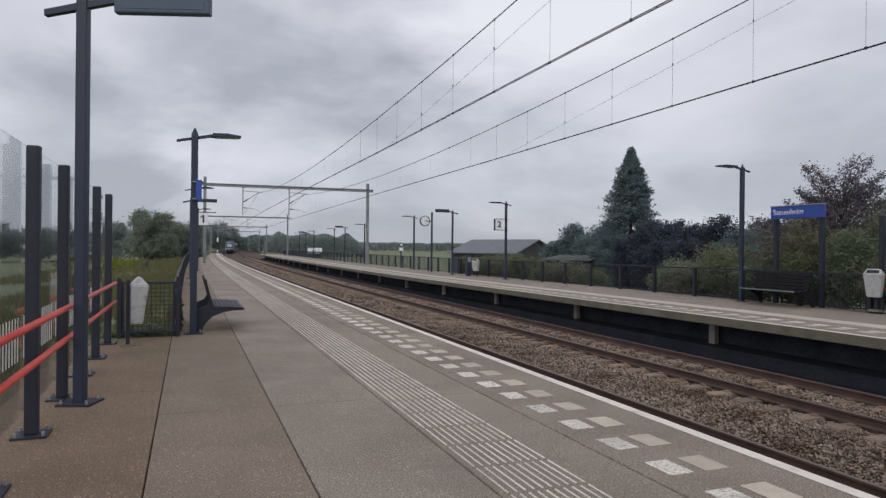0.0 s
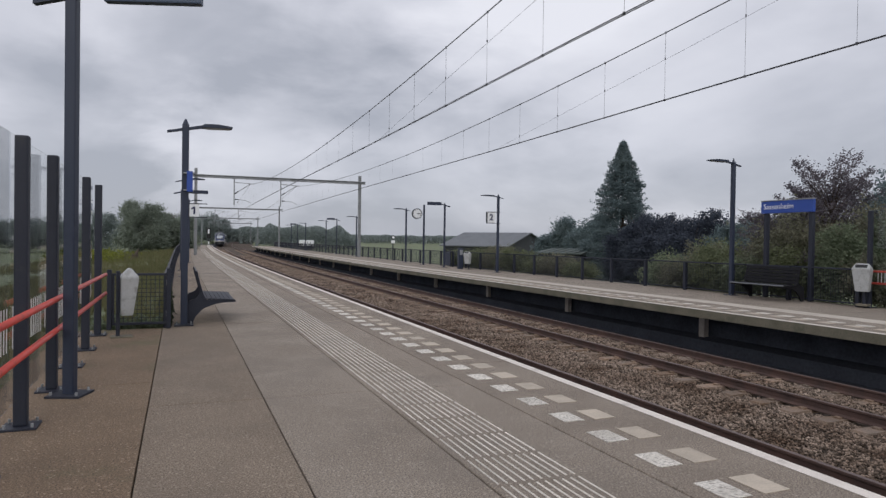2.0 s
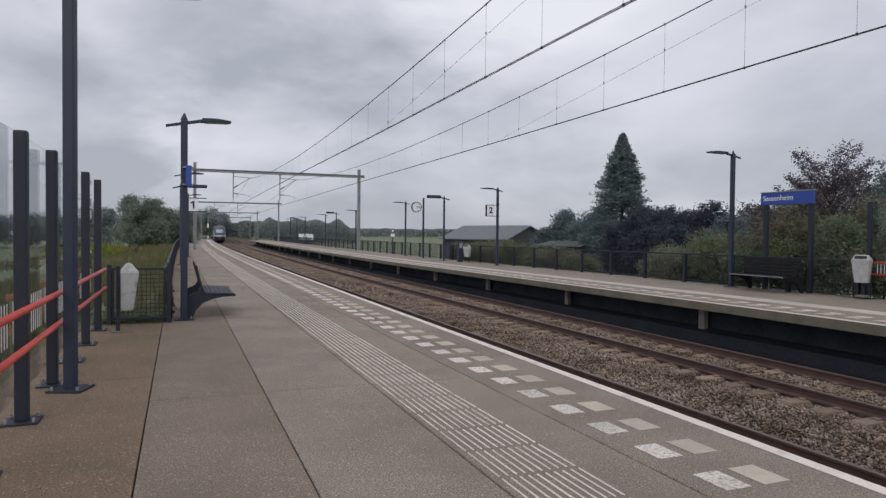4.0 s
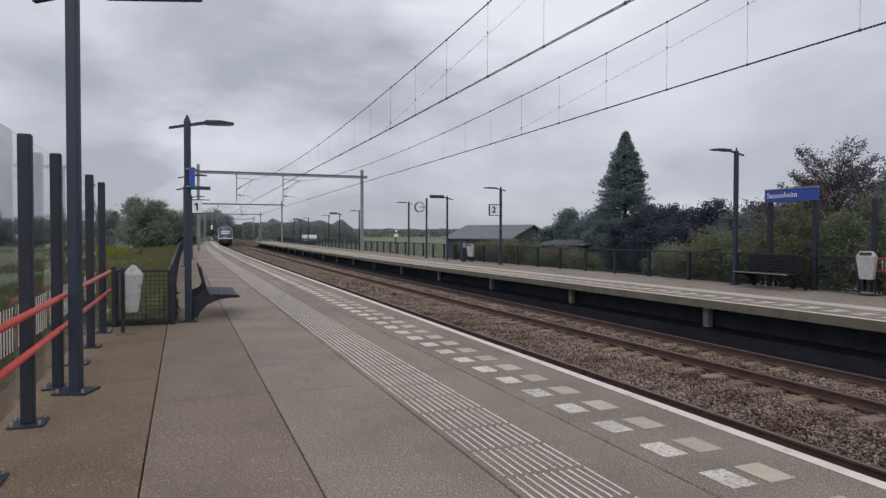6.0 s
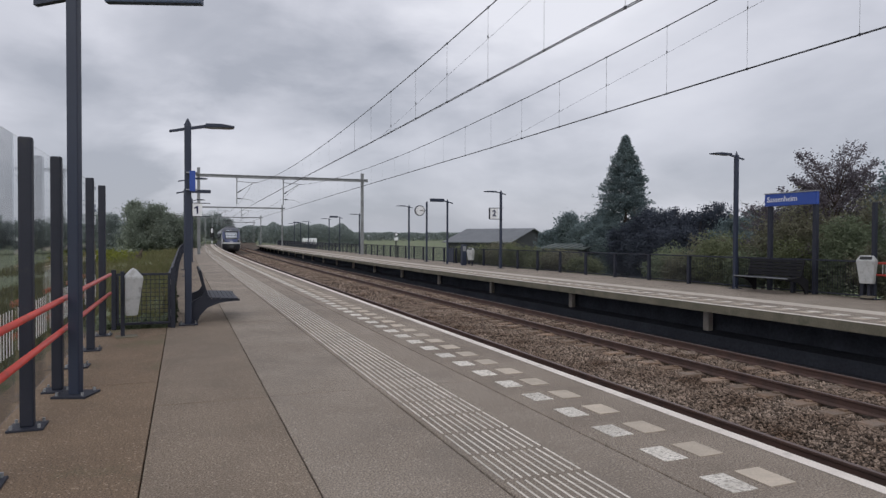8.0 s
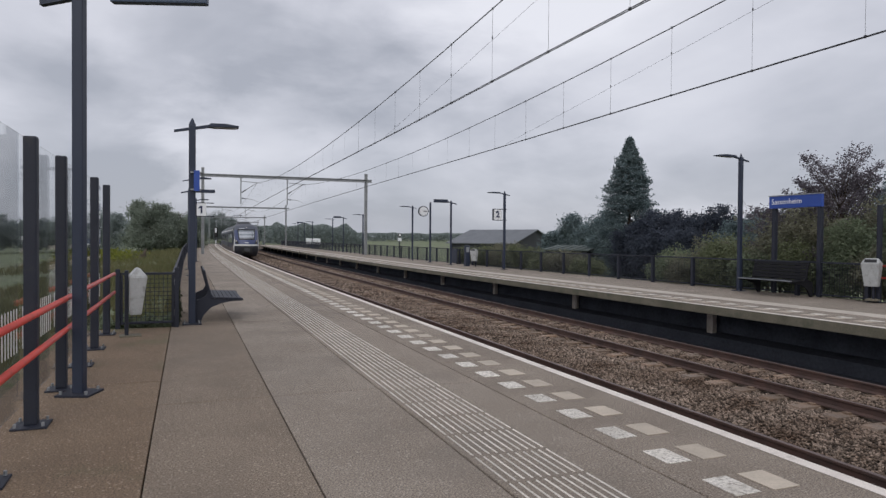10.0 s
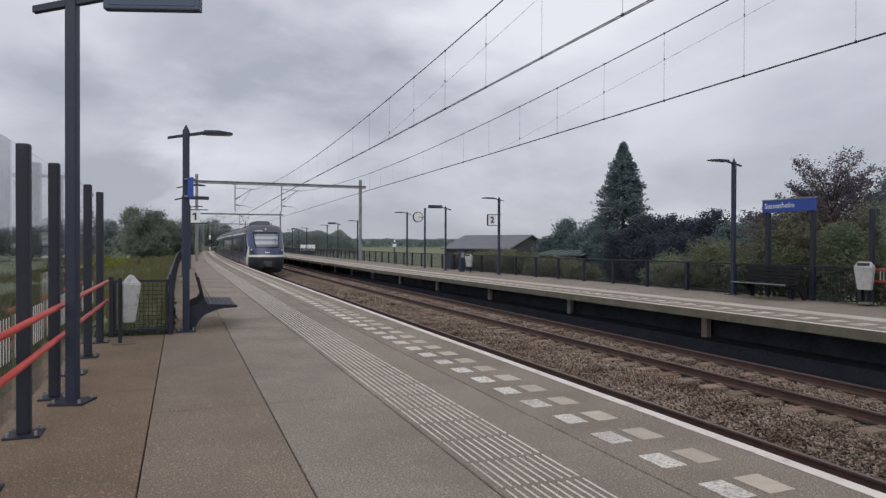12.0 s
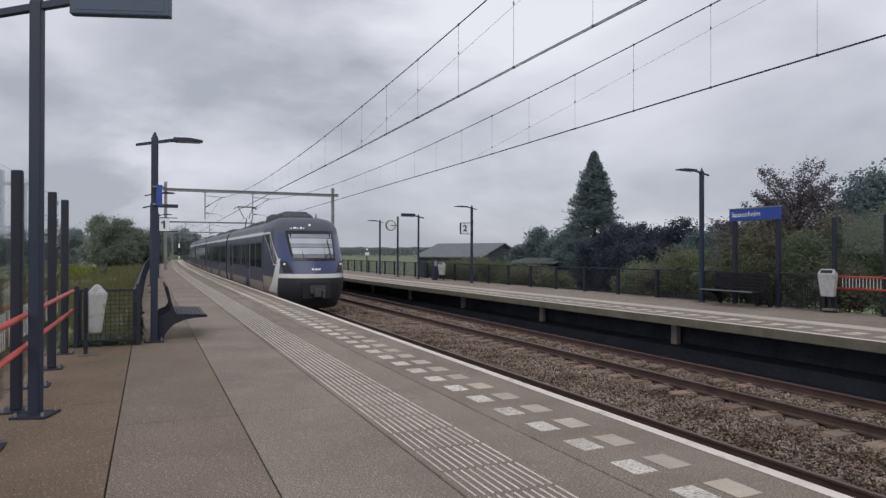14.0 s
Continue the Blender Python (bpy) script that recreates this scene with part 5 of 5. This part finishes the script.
def fallen_branch():
    root = tagged(new("tree_stump"), "dark broken tree stump with a fallen branch in the grass", "tree stump")
    x, y = ray_spot(-3.3, 62)
    root.matrix_basis = pose(x, y, -0.95)
    bm = bmesh.new()
    tube(bm, (0, 0, -0.2), (0.12, 0, 1.0), 0.38, 0.26, 9)
    tube(bm, (0.12, 0, 0.9), (0.35, 0.1, 1.45), 0.16, 0.05, 7)
    part("stump", bm, BARK, root)
    bm = bmesh.new()
    tube(bm, (-0.2, 0, 0.5), (-1.6, -0.2, 0.15), 0.16, 0.09, 7)
    tube(bm, (-1.5, -0.2, 0.17), (-2.6, -0.3, -0.05), 0.09, 0.03, 6)
    part("branch", bm, BARK, root)


build_plants()
fallen_branch()
far_woods()
grass_blades()
climbing_weeds()
garden_shed()
low_outbuilding()
parked_trailer()


# ---------------------------------------------------------------- overhead line
def wire_along(bm, points, r, n=5):
    """A round wire through points."""
    rings = []
    for i, p in enumerate(points):
        d = (points[min(i + 1, len(points) - 1)] - points[max(i - 1, 0)]).normalized()
        side = d.cross(Vector((0, 0, 1))).normalized()
        up = side.cross(d)
        rings.append([bm.verts.new(p + (side * math.cos(6.2832 * j / n) + up * math.sin(6.2832 * j / n)) * r) for j in range(n)])
    for a, b in zip(rings, rings[1:]):
        for j in range(n):
            bm.faces.new((a[j], a[(j + 1) % n], b[(j + 1) % n], b[j]))
    return bm


PORTALS = (63.0, 130.0, 195.0, 260.0)


def contact_z(y):
    return float(np.interp(y, [-30, 8, 20, 31, 50, 63, 120], [4.84, 4.79, 4.69, 4.64, 4.57, 4.52, 4.38]))


def messenger_z(y):
    if y <= 63.0:
        return min(5.57 + 0.00122 * (y - 35.5) ** 2, 6.9)
    k = min(int((y - 63.0) / 66.0), 3)
    lo, hi = 63.0 + 66.0 * k, 63.0 + 66.0 * (k + 1)
    t = (y - lo) / (hi - lo)
    return 6.49 - 4 * 1.05 * t * (1 - t)


def overhead_line(s, first):
    root = tagged(new("overhead_line"), "overhead contact line with messenger wire and droppers", "overhead line", "overhead lines")
    ys = stations(-30, 300, 3)
    bm = bmesh.new()
    wire_along(bm, [at(s, y, messenger_z(y)) for y in ys], 0.0125)
    part("messenger_wire", bm, WIRE, root)
    for side in (-0.022, 0.022):
        bm = bmesh.new()
        wire_along(bm, [at(s + side, y, contact_z(y)) for y in ys], 0.009)
        part("contact_wire", bm, WIRE, root)
    bm = bmesh.new()
    wire_along(bm, [at(s + 0.05, y, 6.12 - 0.112 * (y - 8.0)) for y in stations(2.5, 20.2, 3)], 0.003)
    part("stitch_wire", bm, WIRE, root)
    y = first - 2.25 * 6
    while y < 195:
        bm = bmesh.new()
        z1 = messenger_z(y)
        low = contact_z(y)
        tube(bm, at(s, y, low), at(s, y, z1), 0.0030 if y < 24 else 0.0014, n=5)
        for z, r in ((low, 0.022), (z1, 0.020), (max(low, min(z1, 6.12 - 0.112 * (y - 8.0))), 0.014)):
            tube(bm, at(s, y, z - 0.022), at(s, y, z + 0.022), r, n=6)
        part("dropper", bm, WIRE, root)
        y += 2.25 if y < 63 else 4.5


def portal(y):
    root = tagged(new("catenary_portal"), "galvanised steel portal carrying the overhead lines", "portal", "catenary portals")
    root.matrix_basis = pose(*at(0, y), 0, 0, heading(y))
    for x, foot in ((-2.95, -0.8), (11.95, -0.8)):
        bm = bmesh.new()
        w = 0.13
        for dx in (-w, w - 0.03):
            box(bm, (x + dx, -w, foot), (x + dx + 0.03, w, 7.75))
        box(bm, (x - w + 0.031, -0.02, foot), (x + w - 0.031, 0.02, 7.75))
        part("mast", bm, GALV, root, "grey steel mast")
    bm = bmesh.new()
    box(bm, (-3.2, -0.13, 6.93), (12.5, 0.13, 6.97))
    box(bm, (-3.2, -0.13, 7.16), (12.5, 0.13, 7.20))
    box(bm, (-3.2, -0.02, 6.971), (12.5, 0.02, 7.159))
    for i in range(9):
        box(bm, (-2.4 + i * 1.8, -0.12, 6.972), (-2.37 + i * 1.8, 0.12, 7.158))
    part("beam", bm, GALV, root, "pale grey beam")
    for s in (TRACK_1, TRACK_2):
        x = s - 1.45
        bm = bmesh.new()
        tube(bm, (x, 0, 6.92), (x, 0, 4.55), 0.05, n=8)
        box(bm, (x - 0.15, -0.15, 6.90), (x + 0.15, 0.15, 6.925))
        hanger = part("drop_post", bm, GALV, root)
        for name, a, b, r in (("top_tube", (0, 6.62), (1.75, 6.52), 0.03), ("strut", (0, 5.55), (1.40, 6.50), 0.032), ("steady_arm", (0.0, 5.08), (1.0, 5.0), 0.024), ("steady_arm", (1.0, 5.0), (1.5, 4.78), 0.014)):
            bm = bmesh.new()
            tube(bm, (x + a[0], 0, a[1]), (x + b[0], 0, b[1]), r, n=7)
            part(name, bm, GALV, hanger)
        for a, b in (((0.08, 5.60), (0.42, 5.84)), ((0.1, 5.072), (0.38, 5.05))):
            bm = bmesh.new()
            for i in range(5):
                t0, t1 = i / 5, (i + 0.6) / 5
                tube(bm, (x + a[0] + (b[0] - a[0]) * t0, 0, a[1] + (b[1] - a[1]) * t0), (x + a[0] + (b[0] - a[0]) * t1, 0, a[1] + (b[1] - a[1]) * t1), 0.06, n=8)
            part("insulator", bm, TRAIN_UNDER, hanger, "dark ribbed insulator")
    return root


overhead_line(1.70, 7.78)
overhead_line(TRACK_2, 7.42)
for y in PORTALS:
    portal(y)


# ---------------------------------------------------------------- train
NOSE_Z = [0.22, 0.42, 0.70, 1.00, 1.22, 1.40, 1.56, 1.75, 1.98, 2.20, 2.45, 2.70, 2.95, 3.15, 3.35, 3.54, 3.70, 3.82]
NOSE_BACK = [0.55, 0.34, 0.14, 0.04, 0.0, 0.0, 0.04, 0.11, 0.24, 0.38, 0.56, 0.75, 0.94, 1.09, 1.25, 1.43, 1.72, 2.40]
NOSE_WIDE = [1.16, 1.24, 1.31, 1.35, 1.37, 1.38, 1.38, 1.38, 1.38, 1.38, 1.375, 1.365, 1.355, 1.345, 1.32, 1.25, 1.10, 0.82]
CAR = 19.0


def nose_point(u, z, out=0.0):
    """A point of the cab's skin: u from -1 (side, far back) over 0 (middle of the front) to 1."""
    back, wide = np.interp(z, NOSE_Z, NOSE_BACK), np.interp(z, NOSE_Z, NOSE_WIDE)
    a = abs(u)
    fx = np.interp(a, [0, 0.2, 0.4, 0.52, 0.62, 0.70, 0.78, 0.86, 1.0], [0, 0.30, 0.60, 0.77, 0.89, 0.955, 0.985, 1.0, 1.0])
    fy = np.interp(a, [0, 0.2, 0.4, 0.52, 0.62, 0.70, 0.78, 0.86, 1.0], [0, 0.05, 0.26, 0.50, 0.78, 1.08, 1.48, 2.00, 4.2])
    p = Vector((math.copysign(fx, u) * wide, float(back + fy * (1 - back / 4.2)), z))
    if out:
        n = Vector((math.copysign(min(1.0, (a / 0.7) ** 3), u), -max(0.0, 1.0 - (a / 0.75) ** 3), 0.25 if a < 0.6 else 0.0)).normalized()
        p += n * out
    return p


def skin_patch(u0, u1, z0, z1, nu, nz, out, slope=0.0):
    """A panel that lies on the cab's skin; slope leans its upright edges."""
    bm = bmesh.new()
    rows = []
    for j in range(nz + 1):
        t = j / nz
        row = []
        for i in range(nu + 1):
            u = u0 + (u1 - u0) * i / nu + slope * (t - 0.5)
            row.append(bm.verts.new(nose_point(u, z0 + (z1 - z0) * t, out)))
        rows.append(row)
    for a, b in zip(rows, rows[1:]):
        for i in range(nu):
            bm.faces.new((a[i], a[i + 1], b[i + 1], b[i]))
    bmesh.ops.recalc_face_normals(bm, faces=bm.faces)
    return bm


def skin_quad(lower, upper, z0, z1, nu, nz, out):
    """A panel on the cab's skin whose side edges lean: lower and upper are (u0, u1)."""
    bm = bmesh.new()
    rows = []
    for j in range(nz + 1):
        t = j / nz
        a, b = lower[0] + (upper[0] - lower[0]) * t, lower[1] + (upper[1] - lower[1]) * t
        rows.append([bm.verts.new(nose_point(a + (b - a) * i / nu, z0 + (z1 - z0) * t, out)) for i in range(nu + 1)])
    for p, q in zip(rows, rows[1:]):
        for i in range(nu):
            bm.faces.new((p[i], p[i + 1], q[i + 1], q[i]))
    bmesh.ops.recalc_face_normals(bm, faces=bm.faces)
    return bm


def car_section(bm, lo, hi):
    """Straight body shell between two stations, painted by height."""
    prof = [(1.16, 0.40), (1.30, 0.55), (1.38, 1.12), (1.385, 1.36), (1.385, 2.9), (1.36, 3.12), (1.335, 3.26), (1.25, 3.50), (1.02, 3.70), (0.55, 3.80)]
    prof = prof + [(-x, z) for x, z in prof[::-1]]
    a = [bm.verts.new((x, lo, z)) for x, z in prof]
    b = [bm.verts.new((x, hi, z)) for x, z in prof]
    k = len(prof)
    for i in range(k):
        j = (i + 1) % k
        f = bm.faces.new((a[i], b[i], b[j], a[j]))
        z = (prof[i][1] + prof[j][1]) / 2
        f.material_index = 2 if z < 0.45 else 1 if z < 1.2 else 0 if z < 3.1 else 3 if z < 3.3 else 4
    for ring in (a, b[::-1]):
        f = bm.faces.new(ring)
        f.material_index = 2
    bmesh.ops.recalc_face_normals(bm, faces=bm.faces)


def finish_car(name, bm, parent, label):
    me = mesh_of(name, bm, TRAIN_NAVY)
    for m in (TRAIN_SKIRT, TRAIN_UNDER, TRAIN_WHITE, TRAIN_GREY, TRAIN_BLUE, TRAIN_HEAD):
        me.materials.append(m)
    ob = new(name, me)
    ob.parent = parent
    return tagged(ob, label)


def car_fittings(car, first, last):
    for side in (-1, 1):
        x = side * 1.385
        y = first
        k = 0
        while y + 1.6 < last:
            bm = bmesh.new()
            if k % 4 == 2:
                for d in (0.0, 0.68):
                    box(bm, (min(x, x + side * 0.012), y + d + 0.01, 0.72), (max(x, x + side * 0.012), y + d + 0.66, 2.98), 0.004)
                door = part("door", bm, TRAIN_NAVY, car, "navy sliding door")
                for d in (0.0, 0.68):
                    bm = bmesh.new()
                    box(bm, (min(x + side * 0.0125, x + side * 0.018), y + d + 0.12, 1.55), (max(x + side * 0.0125, x + side * 0.018), y + d + 0.55, 2.80), 0.002)
                    part("door_window", bm, TRAIN_GLASS, door)
                bm = bmesh.new()
                box(bm, (min(x, x + side * 0.016), y - 0.06, 0.70), (max(x, x + side * 0.016), y - 0.002, 3.02))
                part("door_frame", bm, TRAIN_GREY, door, "grey door frame")
                y += 1.65
            else:
                box(bm, (min(x, x + side * 0.008), y, 1.72), (max(x, x + side * 0.008), y + 1.55, 2.80), 0.003)
                part("window", bm, TRAIN_GLASS, car, "dark tinted window")
                y += 1.85
            k += 1
    for y0 in (first + 1.0, last - 4.0):
        bm = bmesh.new()
        box(bm, (-1.0, y0, 0.12), (1.0, y0 + 2.6, 0.395), 0.05)
        for yy in (y0 + 0.35, y0 + 2.25):
            tube(bm, (-0.80, yy, 0.42), (0.80, yy, 0.42), 0.42, n=20)
        part("bogie", bm, TRAIN_UNDER, car, "dark bogie")


def roof_box(car, y0, y1, top, wide=0.85):
    bm = bmesh.new()
    rings = []
    for y, k in ((y0, 0.0), (y0 + 0.25, 0.72), (y0 + 0.6, 1.0), (y1 - 0.4, 1.0), (y1 - 0.12, 0.78), (y1, 0.0)):
        h = 3.58 + (top - 3.58) * k
        rings.append([bm.verts.new((x, y, z)) for x, z in ((-wide, 3.56), (-wide * 0.94, max(3.57, h - 0.10)), (-wide * 0.7, h), (wide * 0.7, h), (wide * 0.94, max(3.57, h - 0.10)), (wide, 3.56))])
    for a, b in zip(rings, rings[1:]):
        for i in range(5):
            bm.faces.new((a[i], a[i + 1], b[i + 1], b[i]))
    bmesh.ops.recalc_face_normals(bm, faces=bm.faces)
    part("roof_unit", bm, ROOF_UNIT, car, "dark roof equipment box")


def pantograph(car, y):
    bm = bmesh.new()
    box(bm, (-0.5, y - 0.5, 3.74), (0.5, y + 0.5, 3.86), 0.02)
    tube(bm, (0, y + 0.35, 3.86), (0, y - 0.62, 4.60), 0.035, n=6)
    for dx in (-0.28, 0.28):
        tube(bm, (dx * 0.5, y - 0.62, 4.60), (dx * 1.7, y + 0.1, 5.42), 0.022, n=6)
    for yy in (-0.06, 0.26):
        tube(bm, (-0.52, y + yy, 5.42), (0.52, y + yy, 5.42), 0.03, n=6)
        for d in (-1, 1):
            tube(bm, (0.52 * d, y + yy, 5.42), (0.74 * d, y + yy, 5.28), 0.02, n=6)
    part("pantograph", bm, TRAIN_UNDER, car, "raised dark pantograph")


def build_train():
    root = tagged(new("train"), "dark blue electric commuter train with white front trim", "train")
    # leading car with the cab
    bm = bmesh.new()
    us = [-1, -0.86, -0.78, -0.70, -0.62, -0.52, -0.4, -0.2, 0, 0.2, 0.4, 0.52, 0.62, 0.70, 0.78, 0.86, 1]
    grid = [[bm.verts.new(nose_point(u, z)) for u in us] for z in NOSE_Z]
    for j in range(len(NOSE_Z) - 1):
        for i in range(len(us) - 1):
            f = bm.faces.new((grid[j][i], grid[j][i + 1], grid[j + 1][i + 1], grid[j + 1][i]))
            f.smooth = True
            u, z = abs((us[i] + us[i + 1]) / 2), (NOSE_Z[j] + NOSE_Z[j + 1]) / 2
            idx = 5
            if z > 3.24 and u < 0.74 or z > 3.42:
                idx = 6
            elif z < 1.38:
                idx = 2 if u < 0.74 or z < 0.5 else 1
            elif z < 1.57:
                idx = 3 if u < 0.74 else 0
            elif u >= 0.74:
                idx = 0
            f.material_index = idx
    f = bm.faces.new(grid[-1])
    f.material_index = 6
    f = bm.faces.new([r for r in grid[0]][::-1])
    f.material_index = 2
    bmesh.ops.recalc_face_normals(bm, faces=bm.faces)
    car_section(bm, 4.2, CAR - 0.35)
    lead = finish_car("lead_car", bm, root, "navy leading car with a driver's cab")
    part("windscreen", skin_quad((-0.41, 0.41), (-0.475, 0.475), 2.06, 3.24, 12, 8, 0.012), TRAIN_GLASS, lead, "dark curved windscreen")
    # blinds laid over the glass, with the reflected sky in their colours
    for z0, z1, skin in ((2.16, 2.30, TRAIN_GREY), (2.31, 2.56, BLIND_GLEAM), (2.575, 2.70, BLIND_DIM), (2.715, 2.93, BLIND_GLEAM), (2.945, 3.10, BLIND_DIM)):
        lean = [0.365 + 0.055 * (z - 2.06) for z in (z0, z1)]
        part("blind", skin_quad((-lean[0], lean[0]), (-lean[1], lean[1]), z0, z1, 10, 3, 0.017), skin, lead, "pale windscreen band of sun blind and painted sky reflection")
    bm = bmesh.new()
    tube(bm, nose_point(0.30, 2.86, 0.04), nose_point(0.33, 2.12, 0.04), 0.020, n=6)
    tube(bm, nose_point(0.33, 2.40, 0.05), nose_point(0.16, 2.10, 0.05), 0.014, n=6)
    part("wiper", bm, BLACK, lead, "black wiper")
    for d in (-1, 1):
        patch = skin_quad((d * 0.40, d * 0.56), (d * 0.50, d * 0.62), 1.60, 2.04, 6, 4, 0.010)
        housing = part("headlight", patch, BLACK, lead, "dark headlight housing")
        bm = bmesh.new()
        c = nose_point(d * 0.535, 1.93, 0.012)
        tube(bm, c, c + Vector((0, -0.03, 0)), 0.042, n=14)
        part("lamp", bm, HEADLIGHT, housing, "lit white lamp")
        part("white_trim", skin_quad((d * 0.628, d * 0.66), (d * 0.845, d * 0.862), 2.10, 3.22, 3, 12, 0.012), TRAIN_WHITE, lead, "slanting white trim stripe")
        part("white_trim", skin_quad((d * 0.85, d * 1.0), (d * 0.845, d * 1.0), 3.14, 3.22, 6, 2, 0.010), TRAIN_WHITE, lead, "white trim stripe")
        part("white_corner", skin_quad((d * 0.715, d * 0.92), (d * 0.60, d * 0.665), 0.80, 2.14, 7, 8, 0.007), TRAIN_WHITE, lead, "pale lower corner panel")
        part("cab_window", skin_quad((d * 0.672, d * 0.765), (d * 0.855, d * 0.965), 1.92, 3.12, 6, 10, 0.009), TRAIN_GLASS, lead, "black cab side window")
        part("white_trim", skin_quad((d * 0.767, d * 0.780), (d * 0.967, d * 0.976), 1.92, 3.12, 2, 10, 0.011), TRAIN_WHITE, lead, "thin white trim stripe")
        part("white_trim", skin_quad((d * 0.665, d * 0.780), (d * 0.667, d * 0.780), 1.885, 1.918, 4, 1, 0.011), TRAIN_WHITE, lead, "thin white trim stripe")
    part("destination_panel", skin_patch(-0.46, 0.46, 3.29, 3.42, 10, 3, 0.010), TRAIN_HEAD, lead, "slate destination panel")
    for i, w in enumerate((0.035, 0.05, 0.03, 0.045, 0.03)):
        u = -0.38 + i * 0.06
        part("lettering_bar", skin_patch(u, u + w, 3.31, 3.355 + 0.03 * (i % 2), 2, 1, 0.016), WHITE, lead, "pale lettering bar")
    for u in (-0.06, 0.0, 0.06):
        part("emblem", skin_patch(u - 0.022, u + 0.022, 1.70, 1.77, 2, 1, 0.010), WHITE, lead, "pale emblem shape")
    bm = bmesh.new()
    c = nose_point(0, 3.47, 0.01)
    tube(bm, c, c + Vector((0, -0.04, 0)), 0.045, n=12)
    part("top_lamp", bm, HEADLIGHT, lead, "lit top lamp")
    bm = bmesh.new()
    box(bm, (-0.55, -0.04, 0.62), (0.55, 0.05, 1.28), 0.03)
    coupler = part("coupler_box", bm, BLACK, lead, "black coupler recess")
    for lo, hi in (((-0.30, -0.20, 0.82), (0.30, -0.045, 1.12)), ((-0.16, -0.34, 0.70), (0.10, -0.205, 1.02)), ((0.14, -0.30, 0.66), (0.26, -0.205, 0.96))):
        bm = bmesh.new()
        box(bm, lo, hi, 0.03)
        part("coupler", bm, ROOF_UNIT, coupler, "dark grey coupler head")
    roof_box(lead, 2.5, 4.6, 4.02, 0.55)
    roof_box(lead, 3.4, 6.2, 4.16, 0.62)
    roof_box(lead, 6.6, 8.4, 4.20, 0.66)
    roof_box(lead, 9.0, 13.5, 3.97)
    roof_box(lead, 14.2, 17.0, 3.90)
    bm = bmesh.new()
    tube(bm, (0.55, 2.6, 3.62), (0.55, 2.6, 3.98), 0.04, 0.02, 6)
    part("antenna", bm, BLACK, lead)
    car_fittings(lead, 4.6, CAR - 0.5)
    cars = [lead]
    for i in range(3):
        bm = bmesh.new()
        car_section(bm, 0.35, CAR - 0.35)
        car = finish_car("coach", bm, root, "navy middle coach")
        bm = bmesh.new()
        box(bm, (-1.15, -0.34, 0.6), (1.15, 0.345, 3.45), 0.05)
        part("gangway", bm, TRAIN_UNDER, car, "black gangway bellows")
        roof_box(car, 3.0, 7.0, 3.98)
        roof_box(car, 11.0, 15.0, 3.98)
        car_fittings(car, 0.8, CAR - 0.5)
        if i == 0:
            pantograph(car, 1.9)
        cars.append(car)
    return root, cars


train, train_cars = build_train()


# ---------------------------------------------------------------- many small pieces of the setting
build_sleepers(track_a, TRACK_1, -6.1)
build_sleepers(track_b, TRACK_2, -5.66)
white_tile, grey_tile = tile_mesh("tile", WHITE_TILE), tile_mesh("tile", GREY_TILE, 0.215, 0.30)
build_marker_tiles(platform_a, ((-0.872, white_tile), (-0.565, grey_tile)), 0.8 - 0.608 * 12, 84)
build_marker_tiles(platform_b, ((EDGE_2 + 0.88, white_tile), (EDGE_2 + 0.58, grey_tile)), 6.0 - 0.608 * 18, 70, 0.005)
bm = bmesh.new()
far_y = 84.2
while far_y < END_1 - 1:
    for lane in (-0.872, -0.565):
        here = at(lane, far_y, 0.0)
        box(bm, (here.x - 0.1, here.y - 0.145, 0.0), (here.x + 0.1, here.y + 0.145, 0.007))
    far_y += 0.608
tagged(part("far_tiles", bm, WHITE_TILE, platform_a, "pale marker tiles further along"), kind="stuff")
build_ribs(platform_a, -2.208, -1.575, 1.6 - 0.535 * 16, 120)


# ---------------------------------------------------------------- what moves
def chord(y):
    """The pose of a car whose front stands at y on the near track."""
    a, b = at(TRACK_1, y, RAIL_Z), at(TRACK_1, y + CAR, RAIL_Z)
    return pose(*a, 0, 0, -math.degrees(math.atan2(b.x - a.x, b.y - a.y)))


def motions():
    times = [0.5 * i for i in range(29)]
    fronts = [25.0 + 12.0 * (14.0 - t) + 0.2 * (14.0 - t) ** 2 for t in times]
    walk(train, [(t, chord(y)) for t, y in zip(times, fronts)])
    for i, car in enumerate(train_cars[1:], 1):
        walk(car, [(t, chord(y).inverted() @ chord(y + CAR * i)) for t, y in zip(times, fronts)])


motions()
